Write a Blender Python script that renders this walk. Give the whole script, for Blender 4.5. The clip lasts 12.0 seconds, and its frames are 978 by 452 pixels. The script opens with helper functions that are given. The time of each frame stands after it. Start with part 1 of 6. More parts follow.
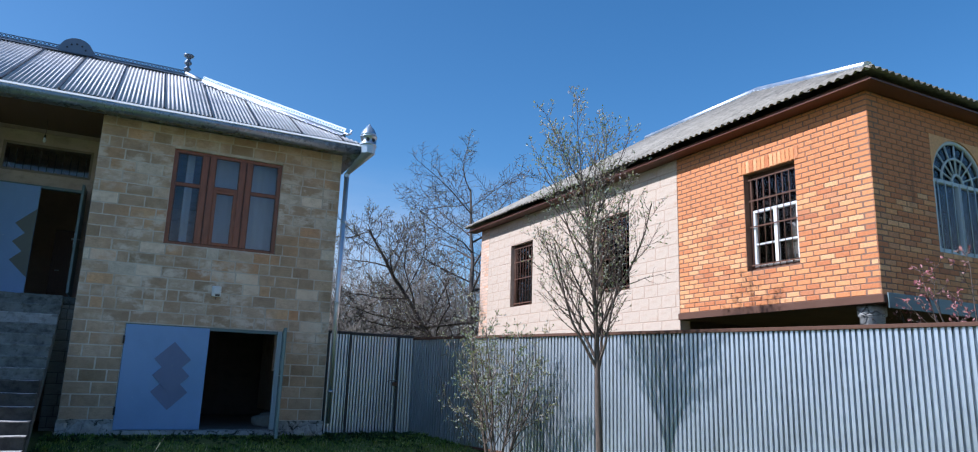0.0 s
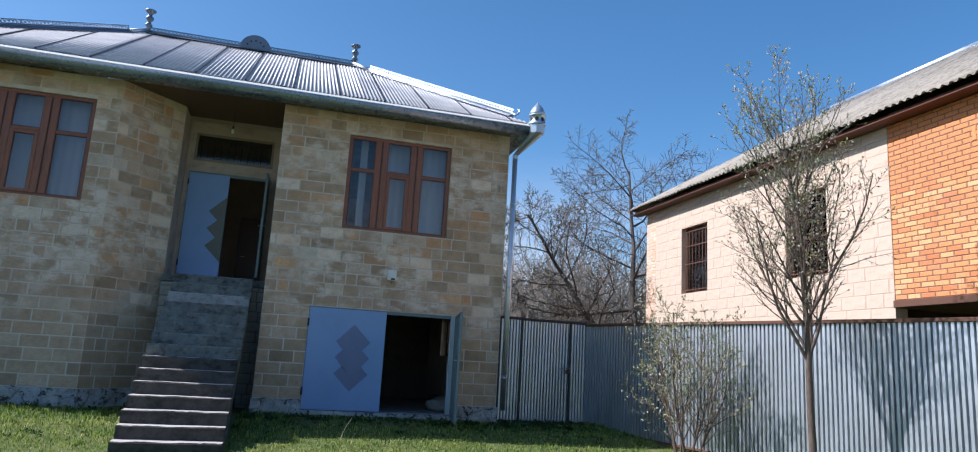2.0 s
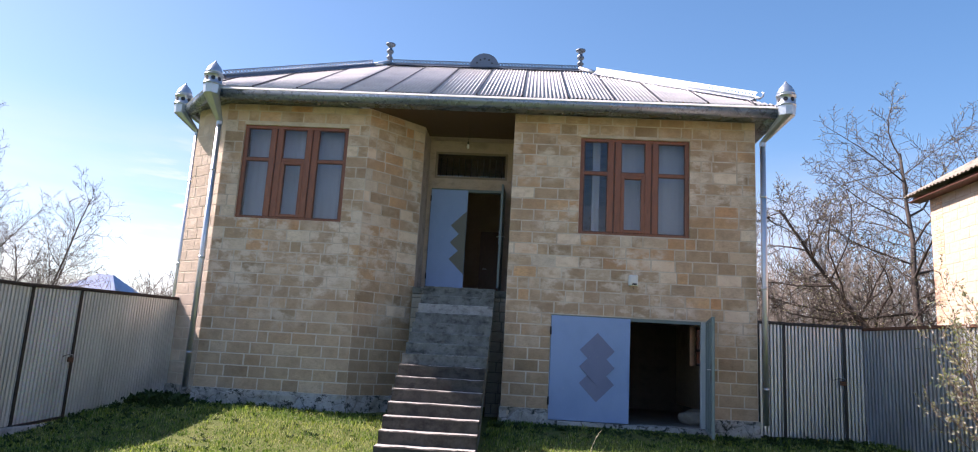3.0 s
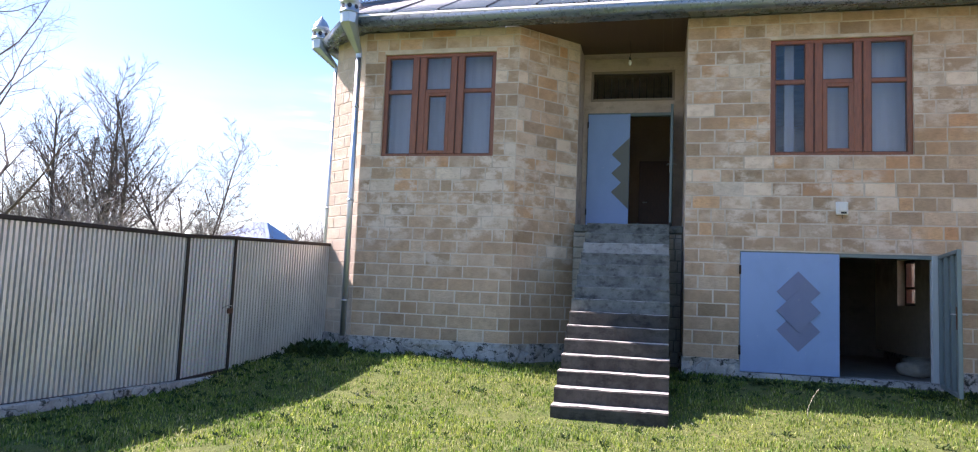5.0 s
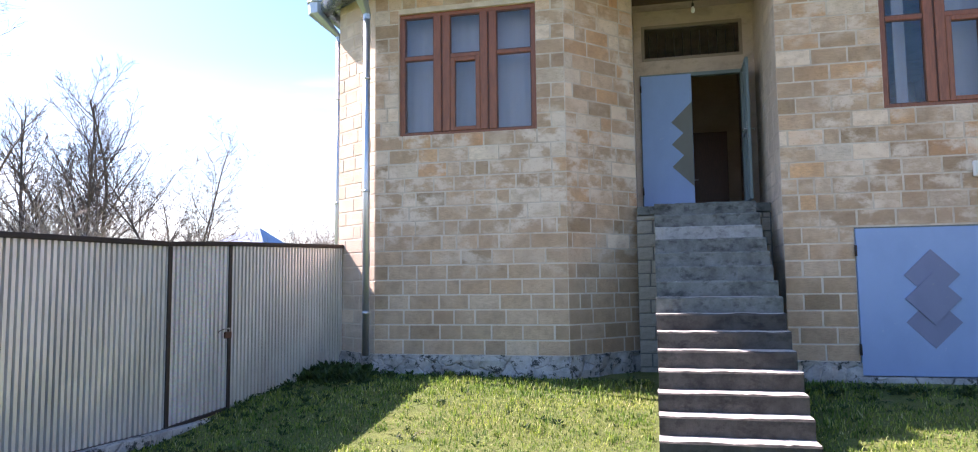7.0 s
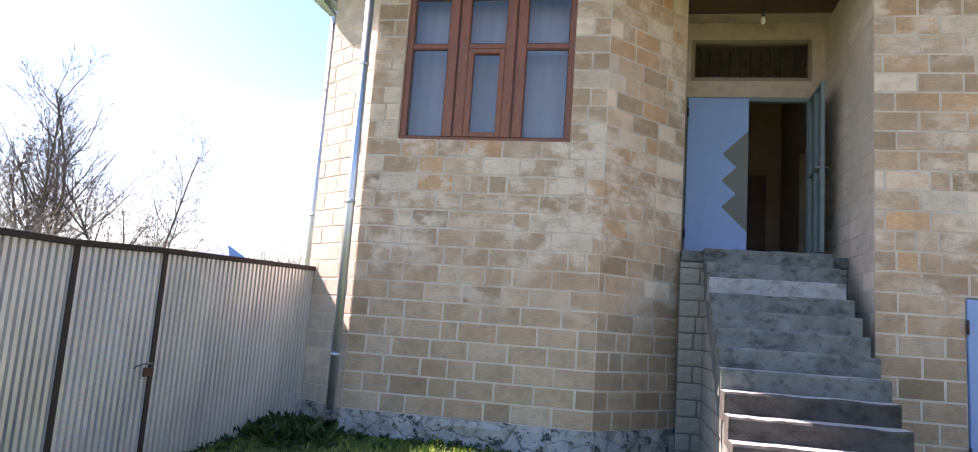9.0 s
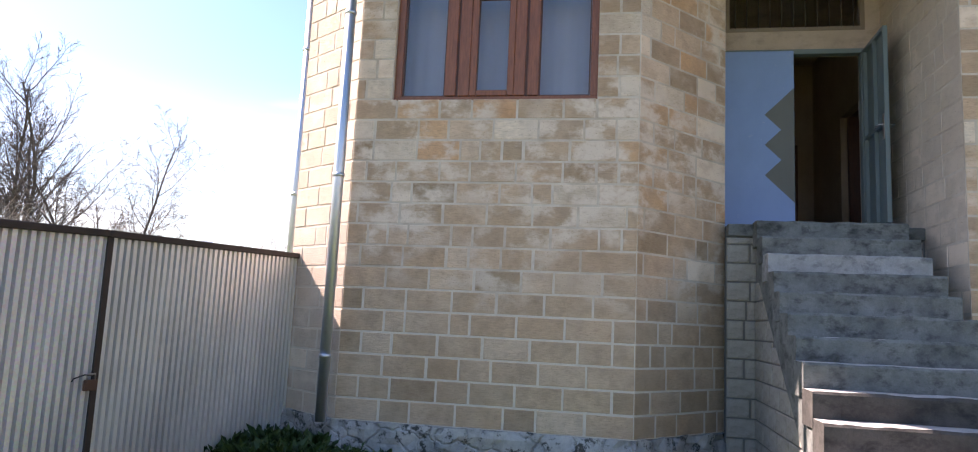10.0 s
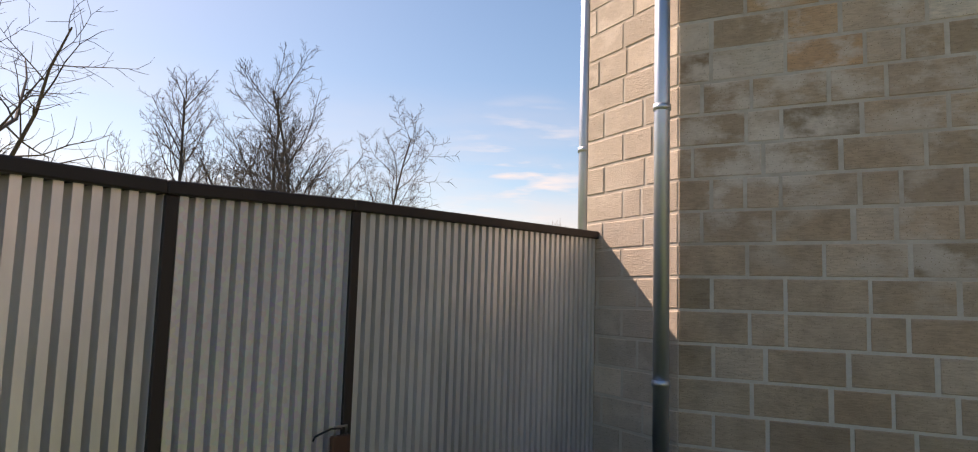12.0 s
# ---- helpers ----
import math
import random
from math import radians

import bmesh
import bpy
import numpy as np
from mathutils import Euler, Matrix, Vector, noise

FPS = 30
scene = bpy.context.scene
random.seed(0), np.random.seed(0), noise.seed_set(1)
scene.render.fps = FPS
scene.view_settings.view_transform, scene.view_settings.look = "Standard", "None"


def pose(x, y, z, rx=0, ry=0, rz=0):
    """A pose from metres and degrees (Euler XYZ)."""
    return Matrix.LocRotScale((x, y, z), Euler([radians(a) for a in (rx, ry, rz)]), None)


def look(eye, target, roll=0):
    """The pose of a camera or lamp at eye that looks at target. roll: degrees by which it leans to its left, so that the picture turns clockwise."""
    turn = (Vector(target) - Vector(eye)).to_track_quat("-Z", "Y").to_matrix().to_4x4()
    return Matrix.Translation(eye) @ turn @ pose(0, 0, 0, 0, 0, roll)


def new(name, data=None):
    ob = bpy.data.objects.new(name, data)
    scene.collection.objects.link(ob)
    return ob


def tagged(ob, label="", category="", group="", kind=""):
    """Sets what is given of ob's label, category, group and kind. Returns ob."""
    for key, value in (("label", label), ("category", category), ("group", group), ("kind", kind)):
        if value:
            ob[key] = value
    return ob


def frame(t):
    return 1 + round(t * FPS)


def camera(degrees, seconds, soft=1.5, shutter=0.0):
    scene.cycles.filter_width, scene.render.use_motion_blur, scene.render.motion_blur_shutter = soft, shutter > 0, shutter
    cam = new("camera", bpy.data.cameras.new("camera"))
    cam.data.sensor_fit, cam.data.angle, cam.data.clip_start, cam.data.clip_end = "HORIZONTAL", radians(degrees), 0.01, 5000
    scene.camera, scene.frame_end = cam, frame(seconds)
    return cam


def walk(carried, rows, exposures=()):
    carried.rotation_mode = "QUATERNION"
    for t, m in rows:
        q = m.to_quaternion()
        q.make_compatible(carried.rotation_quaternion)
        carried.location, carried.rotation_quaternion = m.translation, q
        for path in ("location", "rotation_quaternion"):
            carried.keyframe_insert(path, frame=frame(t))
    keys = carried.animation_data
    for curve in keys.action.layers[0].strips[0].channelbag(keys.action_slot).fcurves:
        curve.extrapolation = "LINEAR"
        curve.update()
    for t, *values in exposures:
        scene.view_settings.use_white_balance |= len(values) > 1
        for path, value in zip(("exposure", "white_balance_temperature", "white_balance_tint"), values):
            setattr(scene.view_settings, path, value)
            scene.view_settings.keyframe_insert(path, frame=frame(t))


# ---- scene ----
cam = camera(68.6, 12.0, 1.1)
PATH = [
    (0, (1.29, 0.083, 1.225), (2.174, 1.827, 1.648), 1.9),
    (0.5, (1.083, 0.253, 1.146), (1.585, 2.152, 1.524), 0.7),
    (1, (1.188, 0.528, 1.165), (1.465, 2.484, 1.481), 1.4),
    (1.5, (1.159, 0.698, 1.201), (1.419, 2.652, 1.539), 1.4),
    (2, (0.928, 0.936, 1.18), (1.455, 2.828, 1.556), 3.3),
    (2.5, (0.929, 1.157, 1.122), (1.082, 3.12, 1.475), 2.7),
    (3, (0.948, 1.476, 1.127), (0.833, 3.438, 1.498), 3.3),
    (3.2, (0.916, 1.606, 1.121), (0.762, 3.575, 1.433), 1.4),
    (5, (0.194, 2.839, 1.253), (-0.274, 4.775, 1.433), 2.4),
    (5.5, (-0.108, 3.369, 1.233), (-0.502, 5.321, 1.421), 2.2),
    (6, (-0.393, 3.917, 1.266), (-0.849, 5.853, 1.481), 2.8),
    (6.5, (-0.757, 4.442, 1.323), (-1.185, 6.388, 1.496), 0.3),
    (7, (-1.108, 4.778, 1.343), (-1.553, 6.721, 1.511), -0.6),
    (7.2, (-1.233, 5.007, 1.351), (-1.762, 6.916, 1.626), 2.1),
    (8.8, (-1.894, 6.51, 1.413), (-2.449, 8.412, 1.689), 4.7),
    (9, (-1.98, 6.711, 1.407), (-2.361, 8.655, 1.687), 4.1),
    (9.5, (-2.227, 7.368, 1.384), (-2.333, 9.347, 1.657), 3.6),
    (10, (-2.471, 7.939, 1.38), (-2.82, 9.89, 1.644), 2.7),
    (10.5, (-2.802, 8.461, 1.417), (-3.349, 10.37, 1.654), 1.9),
    (11, (-3.246, 8.985, 1.43), (-3.942, 10.844, 1.669), 2.6),
    (11.5, (-3.739, 9.479, 1.472), (-4.566, 11.289, 1.676), 3.1),
    (12, (-4.074, 10.005, 1.462), (-4.992, 11.769, 1.671), 1.7),
]
EXPOSE = [(0.0, 0.45, 5700, 15), (0.5, 1.24, 6900, 22), (1.0, 1.08, 7000, 24), (1.5, 1.0, 6800, 22), (2.0, 0.65, 6200, 18), (2.5, 1.36, 7300, 27), (3.0, 1.18, 7300, 30), (5.0, 1.6, 7000, 31), (5.5, 1.65, 7000, 32), (6.0, 1.72, 7000, 31), (6.5, 2.02, 7200, 34), (7.0, 1.88, 7100, 32), (9.0, 2.0, 7600, 33), (9.5, 2.1, 7700, 34), (10.0, 1.8, 7700, 33), (10.5, 1.84, 7600, 33), (11.0, 1.32, 8100, 32), (11.5, 0.66, 8500, 30), (12.0, 0.76, 8600, 29)]
walk(cam, [(t, look(eye, target, roll)) for t, eye, target, roll in PATH], EXPOSE)

# ---- world and sun ----
SUN_FROM = Vector((-1.0, 0.22, 1.0)).normalized()
world = bpy.data.worlds.new("sky")
scene.world = world
world.use_nodes = True
wn = world.node_tree.nodes
sky = wn.new("ShaderNodeTexSky")
sky.sky_type = "NISHITA"
sky.sun_disc = False
sky.sun_elevation = math.asin(SUN_FROM.z)
sky.sun_rotation = math.atan2(SUN_FROM.x, SUN_FROM.y)
sky.dust_density = 0.7
sky.air_density = 1.0
sky.ozone_density = 3.0
bg = wn["Background"]
bg.inputs["Strength"].default_value = 0.105
# thin bright haze low in the sky
wl = world.node_tree.links
tc = wn.new("ShaderNodeTexCoord")
mp = wn.new("ShaderNodeMapping")
mp.inputs["Scale"].default_value = (1.0, 1.0, 4.5)
wl.new(tc.outputs["Generated"], mp.inputs["Vector"])
nz = wn.new("ShaderNodeTexNoise")
nz.inputs["Scale"].default_value, nz.inputs["Detail"].default_value, nz.inputs["Roughness"].default_value = 2.2, 7.0, 0.55
wl.new(mp.outputs[0], nz.inputs["Vector"])
cr = wn.new("ShaderNodeValToRGB")
cr.color_ramp.elements[0].position, cr.color_ramp.elements[1].position = 0.40, 0.62
cr.color_ramp.elements[1].color = (0.85, 0.85, 0.85, 1)
wl.new(nz.outputs["Fac"], cr.inputs[0])
sp = wn.new("ShaderNodeSeparateXYZ")
wl.new(tc.outputs["Generated"], sp.inputs[0])
lowsky = wn.new("ShaderNodeMapRange")
for key, value in (("From Min", 0.02), ("From Max", 0.30), ("To Min", 1.0), ("To Max", 0.0)):
    lowsky.inputs[key].default_value = value
wl.new(sp.outputs["Z"], lowsky.inputs["Value"])
ml = wn.new("ShaderNodeMath")
ml.operation = "MULTIPLY"
wl.new(cr.outputs[0], ml.inputs[0])
wl.new(lowsky.outputs[0], ml.inputs[1])
mixer = wn.new("ShaderNodeMix")
mixer.data_type = "RGBA"
wl.new(ml.outputs[0], mixer.inputs[0])
hs = wn.new("ShaderNodeHueSaturation")
toward = wn.new("ShaderNodeVectorMath")
toward.operation = "DOT_PRODUCT"
toward.inputs[1].default_value = SUN_FROM
wl.new(tc.outputs["Generated"], toward.inputs[0])
pale = wn.new("ShaderNodeMapRange")
for key, value in (("From Min", 0.0), ("From Max", 0.6), ("To Min", 1.25), ("To Max", 1.22)):
    pale.inputs[key].default_value = value
wl.new(toward.outputs["Value"], pale.inputs["Value"])
wl.new(pale.outputs[0], hs.inputs["Saturation"])
thin = wn.new("ShaderNodeMapRange")
for key, value in (("From Min", 0.1), ("From Max", 0.7), ("To Min", 1.0), ("To Max", 0.92)):
    thin.inputs[key].default_value = value
wl.new(toward.outputs["Value"], thin.inputs["Value"])
wl.new(thin.outputs[0], hs.inputs["Value"])
hs.inputs["Hue"].default_value = 0.493
wl.new(sky.outputs[0], hs.inputs["Color"])
wl.new(hs.outputs[0], mixer.inputs[6])
mixer.inputs[7].default_value = (4.9, 5.0, 5.25, 1)
# a few thin cloud streaks low over the gate
near = wn.new("ShaderNodeVectorMath")
near.operation = "DISTANCE"
near.inputs[1].default_value = (-0.412, 0.894, 0.160)
wl.new(tc.outputs["Generated"], near.inputs[0])
fade = wn.new("ShaderNodeMapRange")
for key, value in (("From Min", 0.03), ("From Max", 0.13), ("To Min", 1.0), ("To Max", 0.0)):
    fade.inputs[key].default_value = value
wl.new(near.outputs["Value"], fade.inputs["Value"])
streak_map = wn.new("ShaderNodeMapping")
streak_map.inputs["Scale"].default_value = (1.0, 1.0, 6.5)
streak_map.inputs["Rotation"].default_value = (0.0, radians(10), 0.0)
wl.new(tc.outputs["Generated"], streak_map.inputs["Vector"])
streak = wn.new("ShaderNodeTexNoise")
streak.inputs["Scale"].default_value, streak.inputs["Detail"].default_value = 9.0, 6.0
wl.new(streak_map.outputs[0], streak.inputs["Vector"])
streak_cut = wn.new("ShaderNodeValToRGB")
streak_cut.color_ramp.elements[0].position, streak_cut.color_ramp.elements[1].position = 0.50, 0.66
wl.new(streak.outputs["Fac"], streak_cut.inputs[0])
wisp = wn.new("ShaderNodeMath")
wisp.operation = "MULTIPLY"
wl.new(streak_cut.outputs[0], wisp.inputs[0])
wl.new(fade.outputs[0], wisp.inputs[1])
cloud = wn.new("ShaderNodeMix")
cloud.data_type = "RGBA"
wl.new(wisp.outputs[0], cloud.inputs[0])
wl.new(mixer.outputs[2], cloud.inputs[6])
cloud.inputs[7].default_value = (4.7, 5.3, 5.9, 1)
wl.new(cloud.outputs[2], bg.inputs["Color"])
sun = new("sun", bpy.data.lights.new("sun", "SUN"))
sun.data.energy, sun.data.angle, sun.data.color = 5.0, radians(0.55), (1.0, 0.98, 0.95)
sun.matrix_world = look((-30, 10, 40), Vector((-30, 10, 40)) - SUN_FROM)


# ---- materials ----
class Mat:
    """A small builder of node materials."""

    def __init__(self, name, rough=0.7, metal=0.0):
        self.m = bpy.data.materials.new(name)
        self.m.use_nodes = True
        self.t = self.m.node_tree
        self.b = self.t.nodes["Principled BSDF"]
        self.b.inputs["Roughness"].default_value = rough
        self.b.inputs["Metallic"].default_value = metal
        self.co = self.t.nodes.new("ShaderNodeTexCoord").outputs["Object"]

    def link(self, a, b):
        self.t.links.new(a, b)

    def mapped(self, scale=(1, 1, 1), rot=(0, 0, 0), world=False):
        n = self.t.nodes.new("ShaderNodeMapping")
        n.inputs["Scale"].default_value = scale
        n.inputs["Rotation"].default_value = rot
        src = self.co
        if world:
            src = self.t.nodes.new("ShaderNodeNewGeometry").outputs["Position"]
        self.link(src, n.inputs["Vector"])
        return n.outputs[0]

    def noise(self, scale, detail=4.0, rough=0.6, co=None, out="Fac"):
        n = self.t.nodes.new("ShaderNodeTexNoise")
        n.inputs["Scale"].default_value = scale
        n.inputs["Detail"].default_value = detail
        n.inputs["Roughness"].default_value = rough
        self.link(co if co is not None else self.co, n.inputs["Vector"])
        return n.outputs[out]

    def voronoi(self, scale, co=None, out="Distance", feature="F1"):
        n = self.t.nodes.new("ShaderNodeTexVoronoi")
        n.feature = feature
        n.inputs["Scale"].default_value = scale
        self.link(co if co is not None else self.co, n.inputs["Vector"])
        return n.outputs[out]

    def ramp(self, fac, stops, constant=False):
        n = self.t.nodes.new("ShaderNodeValToRGB")
        n.color_ramp.interpolation = "CONSTANT" if constant else "LINEAR"
        e = n.color_ramp.elements
        while len(e) < len(stops):
            e.new(0.5)
        for el, (p, c) in zip(e, stops):
            el.position = p
            el.color = (c, c, c, 1) if isinstance(c, (int, float)) else (*c, 1)
        self.link(fac, n.inputs[0])
        return n.outputs[0]

    def mix(self, fac, a, b, mode="MIX"):
        n = self.t.nodes.new("ShaderNodeMix")
        n.data_type, n.blend_type = "RGBA", mode
        for slot, v in ((0, fac), (6, a), (7, b)):
            if isinstance(v, (int, float)):
                n.inputs[slot].default_value = v if slot == 0 else (v, v, v, 1)
            elif isinstance(v, tuple):
                n.inputs[slot].default_value = (*v, 1)
            else:
                self.link(v, n.inputs[slot])
        return n.outputs[2]

    def random(self):
        return self.t.nodes.new("ShaderNodeObjectInfo").outputs["Random"]

    def island(self):
        return self.t.nodes.new("ShaderNodeNewGeometry").outputs["Random Per Island"]

    def color(self, c):
        if isinstance(c, tuple):
            self.b.inputs["Base Color"].default_value = (*c, 1)
        else:
            self.link(c, self.b.inputs["Base Color"])
        return self

    def rough(self, fac):
        self.link(fac, self.b.inputs["Roughness"])
        return self

    def bump(self, fac, strength=0.3, distance=0.01):
        n = self.t.nodes.new("ShaderNodeBump")
        n.inputs["Strength"].default_value = strength
        n.inputs["Distance"].default_value = distance
        self.link(fac, n.inputs["Height"])
        self.link(n.outputs[0], self.b.inputs["Normal"])
        return self


def stone_block(name="sawn_stone", low=0.05, stops=None):
    m = Mat(name, 0.9)
    r = m.random()
    base = m.ramp(r, stops or [(0.0, (0.235, 0.175, 0.12)), (0.12, (0.43, 0.33, 0.245)), (0.24, (0.32, 0.235, 0.165)), (0.36, (0.42, 0.32, 0.24)), (0.5, (0.36, 0.265, 0.19)), (0.62, (0.46, 0.36, 0.28)), (0.75, (0.29, 0.21, 0.15)), (0.88, (0.48, 0.39, 0.315)), (1.0, (0.40, 0.285, 0.20))])
    wp = m.mapped((1, 1, 1), world=True)
    grain = m.noise(38, 5, 0.7, m.mapped((0.5, 0.5, 3.0), world=True))
    c = m.mix(0.75, base, m.ramp(grain, [(0.25, 0.55), (0.5, 0.98), (0.78, 1.25)]), "MULTIPLY")
    inner = m.noise(7, 4, 0.6, wp)
    c = m.mix(0.55, c, m.ramp(inner, [(0.3, 0.68), (0.5, 1.0), (0.72, 1.25)]), "MULTIPLY")
    blotch = m.noise(1.6, 6, 0.68, wp)
    c = m.mix(m.ramp(blotch, [(0.4, 0.0), (0.75, 0.4)]), c, (0.45, 0.375, 0.31))
    stain = m.noise(0.7, 5, 0.6, m.mapped((1, 1, 0.6), world=True))
    c = m.mix(m.ramp(stain, [(0.46, 0.0), (0.66, 0.5)]), c, (0.27, 0.185, 0.13))
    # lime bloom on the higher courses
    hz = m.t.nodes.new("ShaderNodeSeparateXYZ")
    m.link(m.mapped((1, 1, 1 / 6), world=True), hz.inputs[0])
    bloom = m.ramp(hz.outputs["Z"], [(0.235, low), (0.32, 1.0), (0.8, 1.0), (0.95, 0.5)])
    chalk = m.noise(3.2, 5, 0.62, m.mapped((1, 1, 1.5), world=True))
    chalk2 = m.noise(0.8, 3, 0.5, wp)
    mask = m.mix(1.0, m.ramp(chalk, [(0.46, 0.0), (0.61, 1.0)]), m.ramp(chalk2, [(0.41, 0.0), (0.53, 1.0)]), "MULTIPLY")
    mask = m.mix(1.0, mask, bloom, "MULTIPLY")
    # paler, greyer mix; for the left bay wall it paints in the sunlight
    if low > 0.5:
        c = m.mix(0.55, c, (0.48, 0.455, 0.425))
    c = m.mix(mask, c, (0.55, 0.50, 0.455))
    k = m.t.nodes.new("ShaderNodeMath")
    k.operation = "MULTIPLY"
    k.inputs[1].default_value = 13.7
    m.link(r, k.inputs[0])
    k2 = m.t.nodes.new("ShaderNodeMath")
    k2.operation = "FRACT"
    m.link(k.outputs[0], k2.inputs[0])
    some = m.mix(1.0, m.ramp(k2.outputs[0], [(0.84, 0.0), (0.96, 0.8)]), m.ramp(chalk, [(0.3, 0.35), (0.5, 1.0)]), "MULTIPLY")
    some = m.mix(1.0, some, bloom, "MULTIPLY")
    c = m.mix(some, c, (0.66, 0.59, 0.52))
    pits = m.voronoi(55, wp)
    c = m.mix(m.ramp(pits, [(0.09, 0.8), (0.20, 0.0)]), c, (0.2, 0.14, 0.09))
    # mortar smeared unevenly over the upper and lower edges
    sx = m.t.nodes.new("ShaderNodeSeparateXYZ")
    m.link(m.co, sx.inputs[0])
    off = m.t.nodes.new("ShaderNodeMath")
    off.operation = "SUBTRACT"
    off.inputs[1].default_value = 0.1
    m.link(sx.outputs["Z"], off.inputs[0])
    mag = m.t.nodes.new("ShaderNodeMath")
    mag.operation = "ABSOLUTE"
    m.link(off.outputs[0], mag.inputs[0])
    lift = m.t.nodes.new("ShaderNodeMath")
    lift.operation = "MULTIPLY_ADD"
    lift.inputs[1].default_value = 0.07
    m.link(m.noise(9, 6, 0.7, wp), lift.inputs[0])
    m.link(mag.outputs[0], lift.inputs[2])
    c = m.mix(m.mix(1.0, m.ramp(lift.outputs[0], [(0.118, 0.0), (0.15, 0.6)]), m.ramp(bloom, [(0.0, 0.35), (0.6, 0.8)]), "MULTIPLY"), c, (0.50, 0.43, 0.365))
    c = m.mix(1.0, c, (1.22, 1.13, 1.01), "MULTIPLY")
    m.color(c).bump(m.mix(0.5, grain, m.noise(90, 4, 0.7, wp)), 0.9, 0.010)
    return m.m


def mortar(name="mortar", col=(0.67, 0.595, 0.50), worn=None):
    """Lime mortar; where worn is given it has weathered towards that colour, more so on the upper courses."""
    m = Mat(name, 0.95)
    n = m.noise(9, 6, 0.7)
    c = m.mix(m.ramp(n, [(0.35, 0.0), (0.7, 0.8)]), col, tuple(v * 0.8 for v in col))
    if worn:
        hz = m.t.nodes.new("ShaderNodeSeparateXYZ")
        m.link(m.mapped((1, 1, 1 / 6), world=True), hz.inputs[0])
        up = m.ramp(hz.outputs["Z"], [(0.22, 0.12), (0.31, 1.0)])
        patch = m.ramp(m.noise(2.6, 5, 0.65, m.mapped(world=True)), [(0.36, 0.95), (0.62, 0.1)])
        c = m.mix(m.mix(1.0, up, patch, "MULTIPLY"), c, worn)
    m.color(c).bump(m.noise(80, 4, 0.7), 0.7, 0.006)
    return m.m


def concrete(name, a, b, dark=(0.06, 0.06, 0.058), amount=0.7, scale=3.0):
    m = Mat(name, 0.92)
    n = m.noise(scale, 7, 0.72)
    c = m.mix(m.ramp(n, [(0.32, 0.0), (0.68, 1.0)]), a, b)
    st = m.noise(scale * 1.9, 6, 0.7, m.mapped((1, 1, 1.6)))
    c = m.mix(m.ramp(st, [(0.5, 0.0), (0.68, amount)]), c, dark)
    c = m.mix(0.35, c, m.ramp(m.noise(140, 2, 0.6), [(0.3, 0.6), (0.7, 1.3)]), "MULTIPLY")
    m.color(c).bump(m.mix(0.5, n, m.noise(60, 5, 0.7)), 0.7, 0.012)
    return m.m


def footing():
    m = Mat("cracked_footing", 0.95)
    wp = m.mapped(world=True)
    n = m.noise(4.0, 7, 0.72, wp)
    c = m.mix(m.ramp(n, [(0.32, 0.0), (0.66, 1.0)]), (0.25, 0.25, 0.245), (0.52, 0.515, 0.50))
    lump = m.noise(6.5, 6, 0.75, wp)
    c = m.mix(m.ramp(lump, [(0.54, 0.0), (0.60, 0.95)]), c, (0.04, 0.042, 0.038))
    wob = m.mix(0.12, wp, m.noise(5, 4, 0.6, wp, "Color"))
    crack = m.voronoi(4.2, wob, "Distance", "DISTANCE_TO_EDGE")
    edge = m.ramp(crack, [(0.004, 0.85), (0.06, 0.0)])
    c = m.mix(m.mix(1.0, edge, m.ramp(m.noise(2.4, 3, 0.5, wp), [(0.50, 0.0), (0.62, 0.95)]), "MULTIPLY"), c, (0.025, 0.025, 0.023))
    m.color(c).bump(m.mix(0.5, n, m.ramp(crack, [(0.0, 0.0), (0.06, 1.0)])), 0.9, 0.03)
    return m.m


def galvanised(name, col, rough, metal=0.9, spot=0.03, dent=0.05):
    m = Mat(name, rough, metal)
    sp = m.voronoi(45, out="Color")
    c = m.mix(spot, col, sp, "OVERLAY")
    n = m.noise(2.2, 5, 0.65, m.mapped((1, 1, 0.35)))
    c = m.mix(m.ramp(n, [(0.42, 0.0), (0.72, 0.55)]), c, tuple(v * 0.62 for v in col))
    m.color(c).rough(m.ramp(m.noise(7, 5, 0.7), [(0.3, rough - 0.05), (0.7, rough + 0.08)]))
    m.bump(m.noise(2.5, 2, 0.4, m.mapped((1, 1, 0.4))), dent, 0.02)
    return m.m


def paint(name, col, rough=0.45, wear=(0.4, 0.4, 0.4), amount=0.35, metal=0.0):
    m = Mat(name, rough, metal)
    n = m.noise(1.7, 6, 0.7, m.mapped((1, 1, 0.6)))
    c = m.mix(m.ramp(n, [(0.45, 0.0), (0.75, amount)]), col, tuple(v * 0.72 for v in col))
    s = m.noise(13, 5, 0.75)
    c = m.mix(m.ramp(s, [(0.64, 0.0), (0.72, amount)]), c, wear)
    m.color(c).rough(m.ramp(n, [(0.3, rough - 0.08), (0.7, rough + 0.12)]))
    m.bump(m.noise(5, 4, 0.6), 0.08, 0.01)
    return m.m


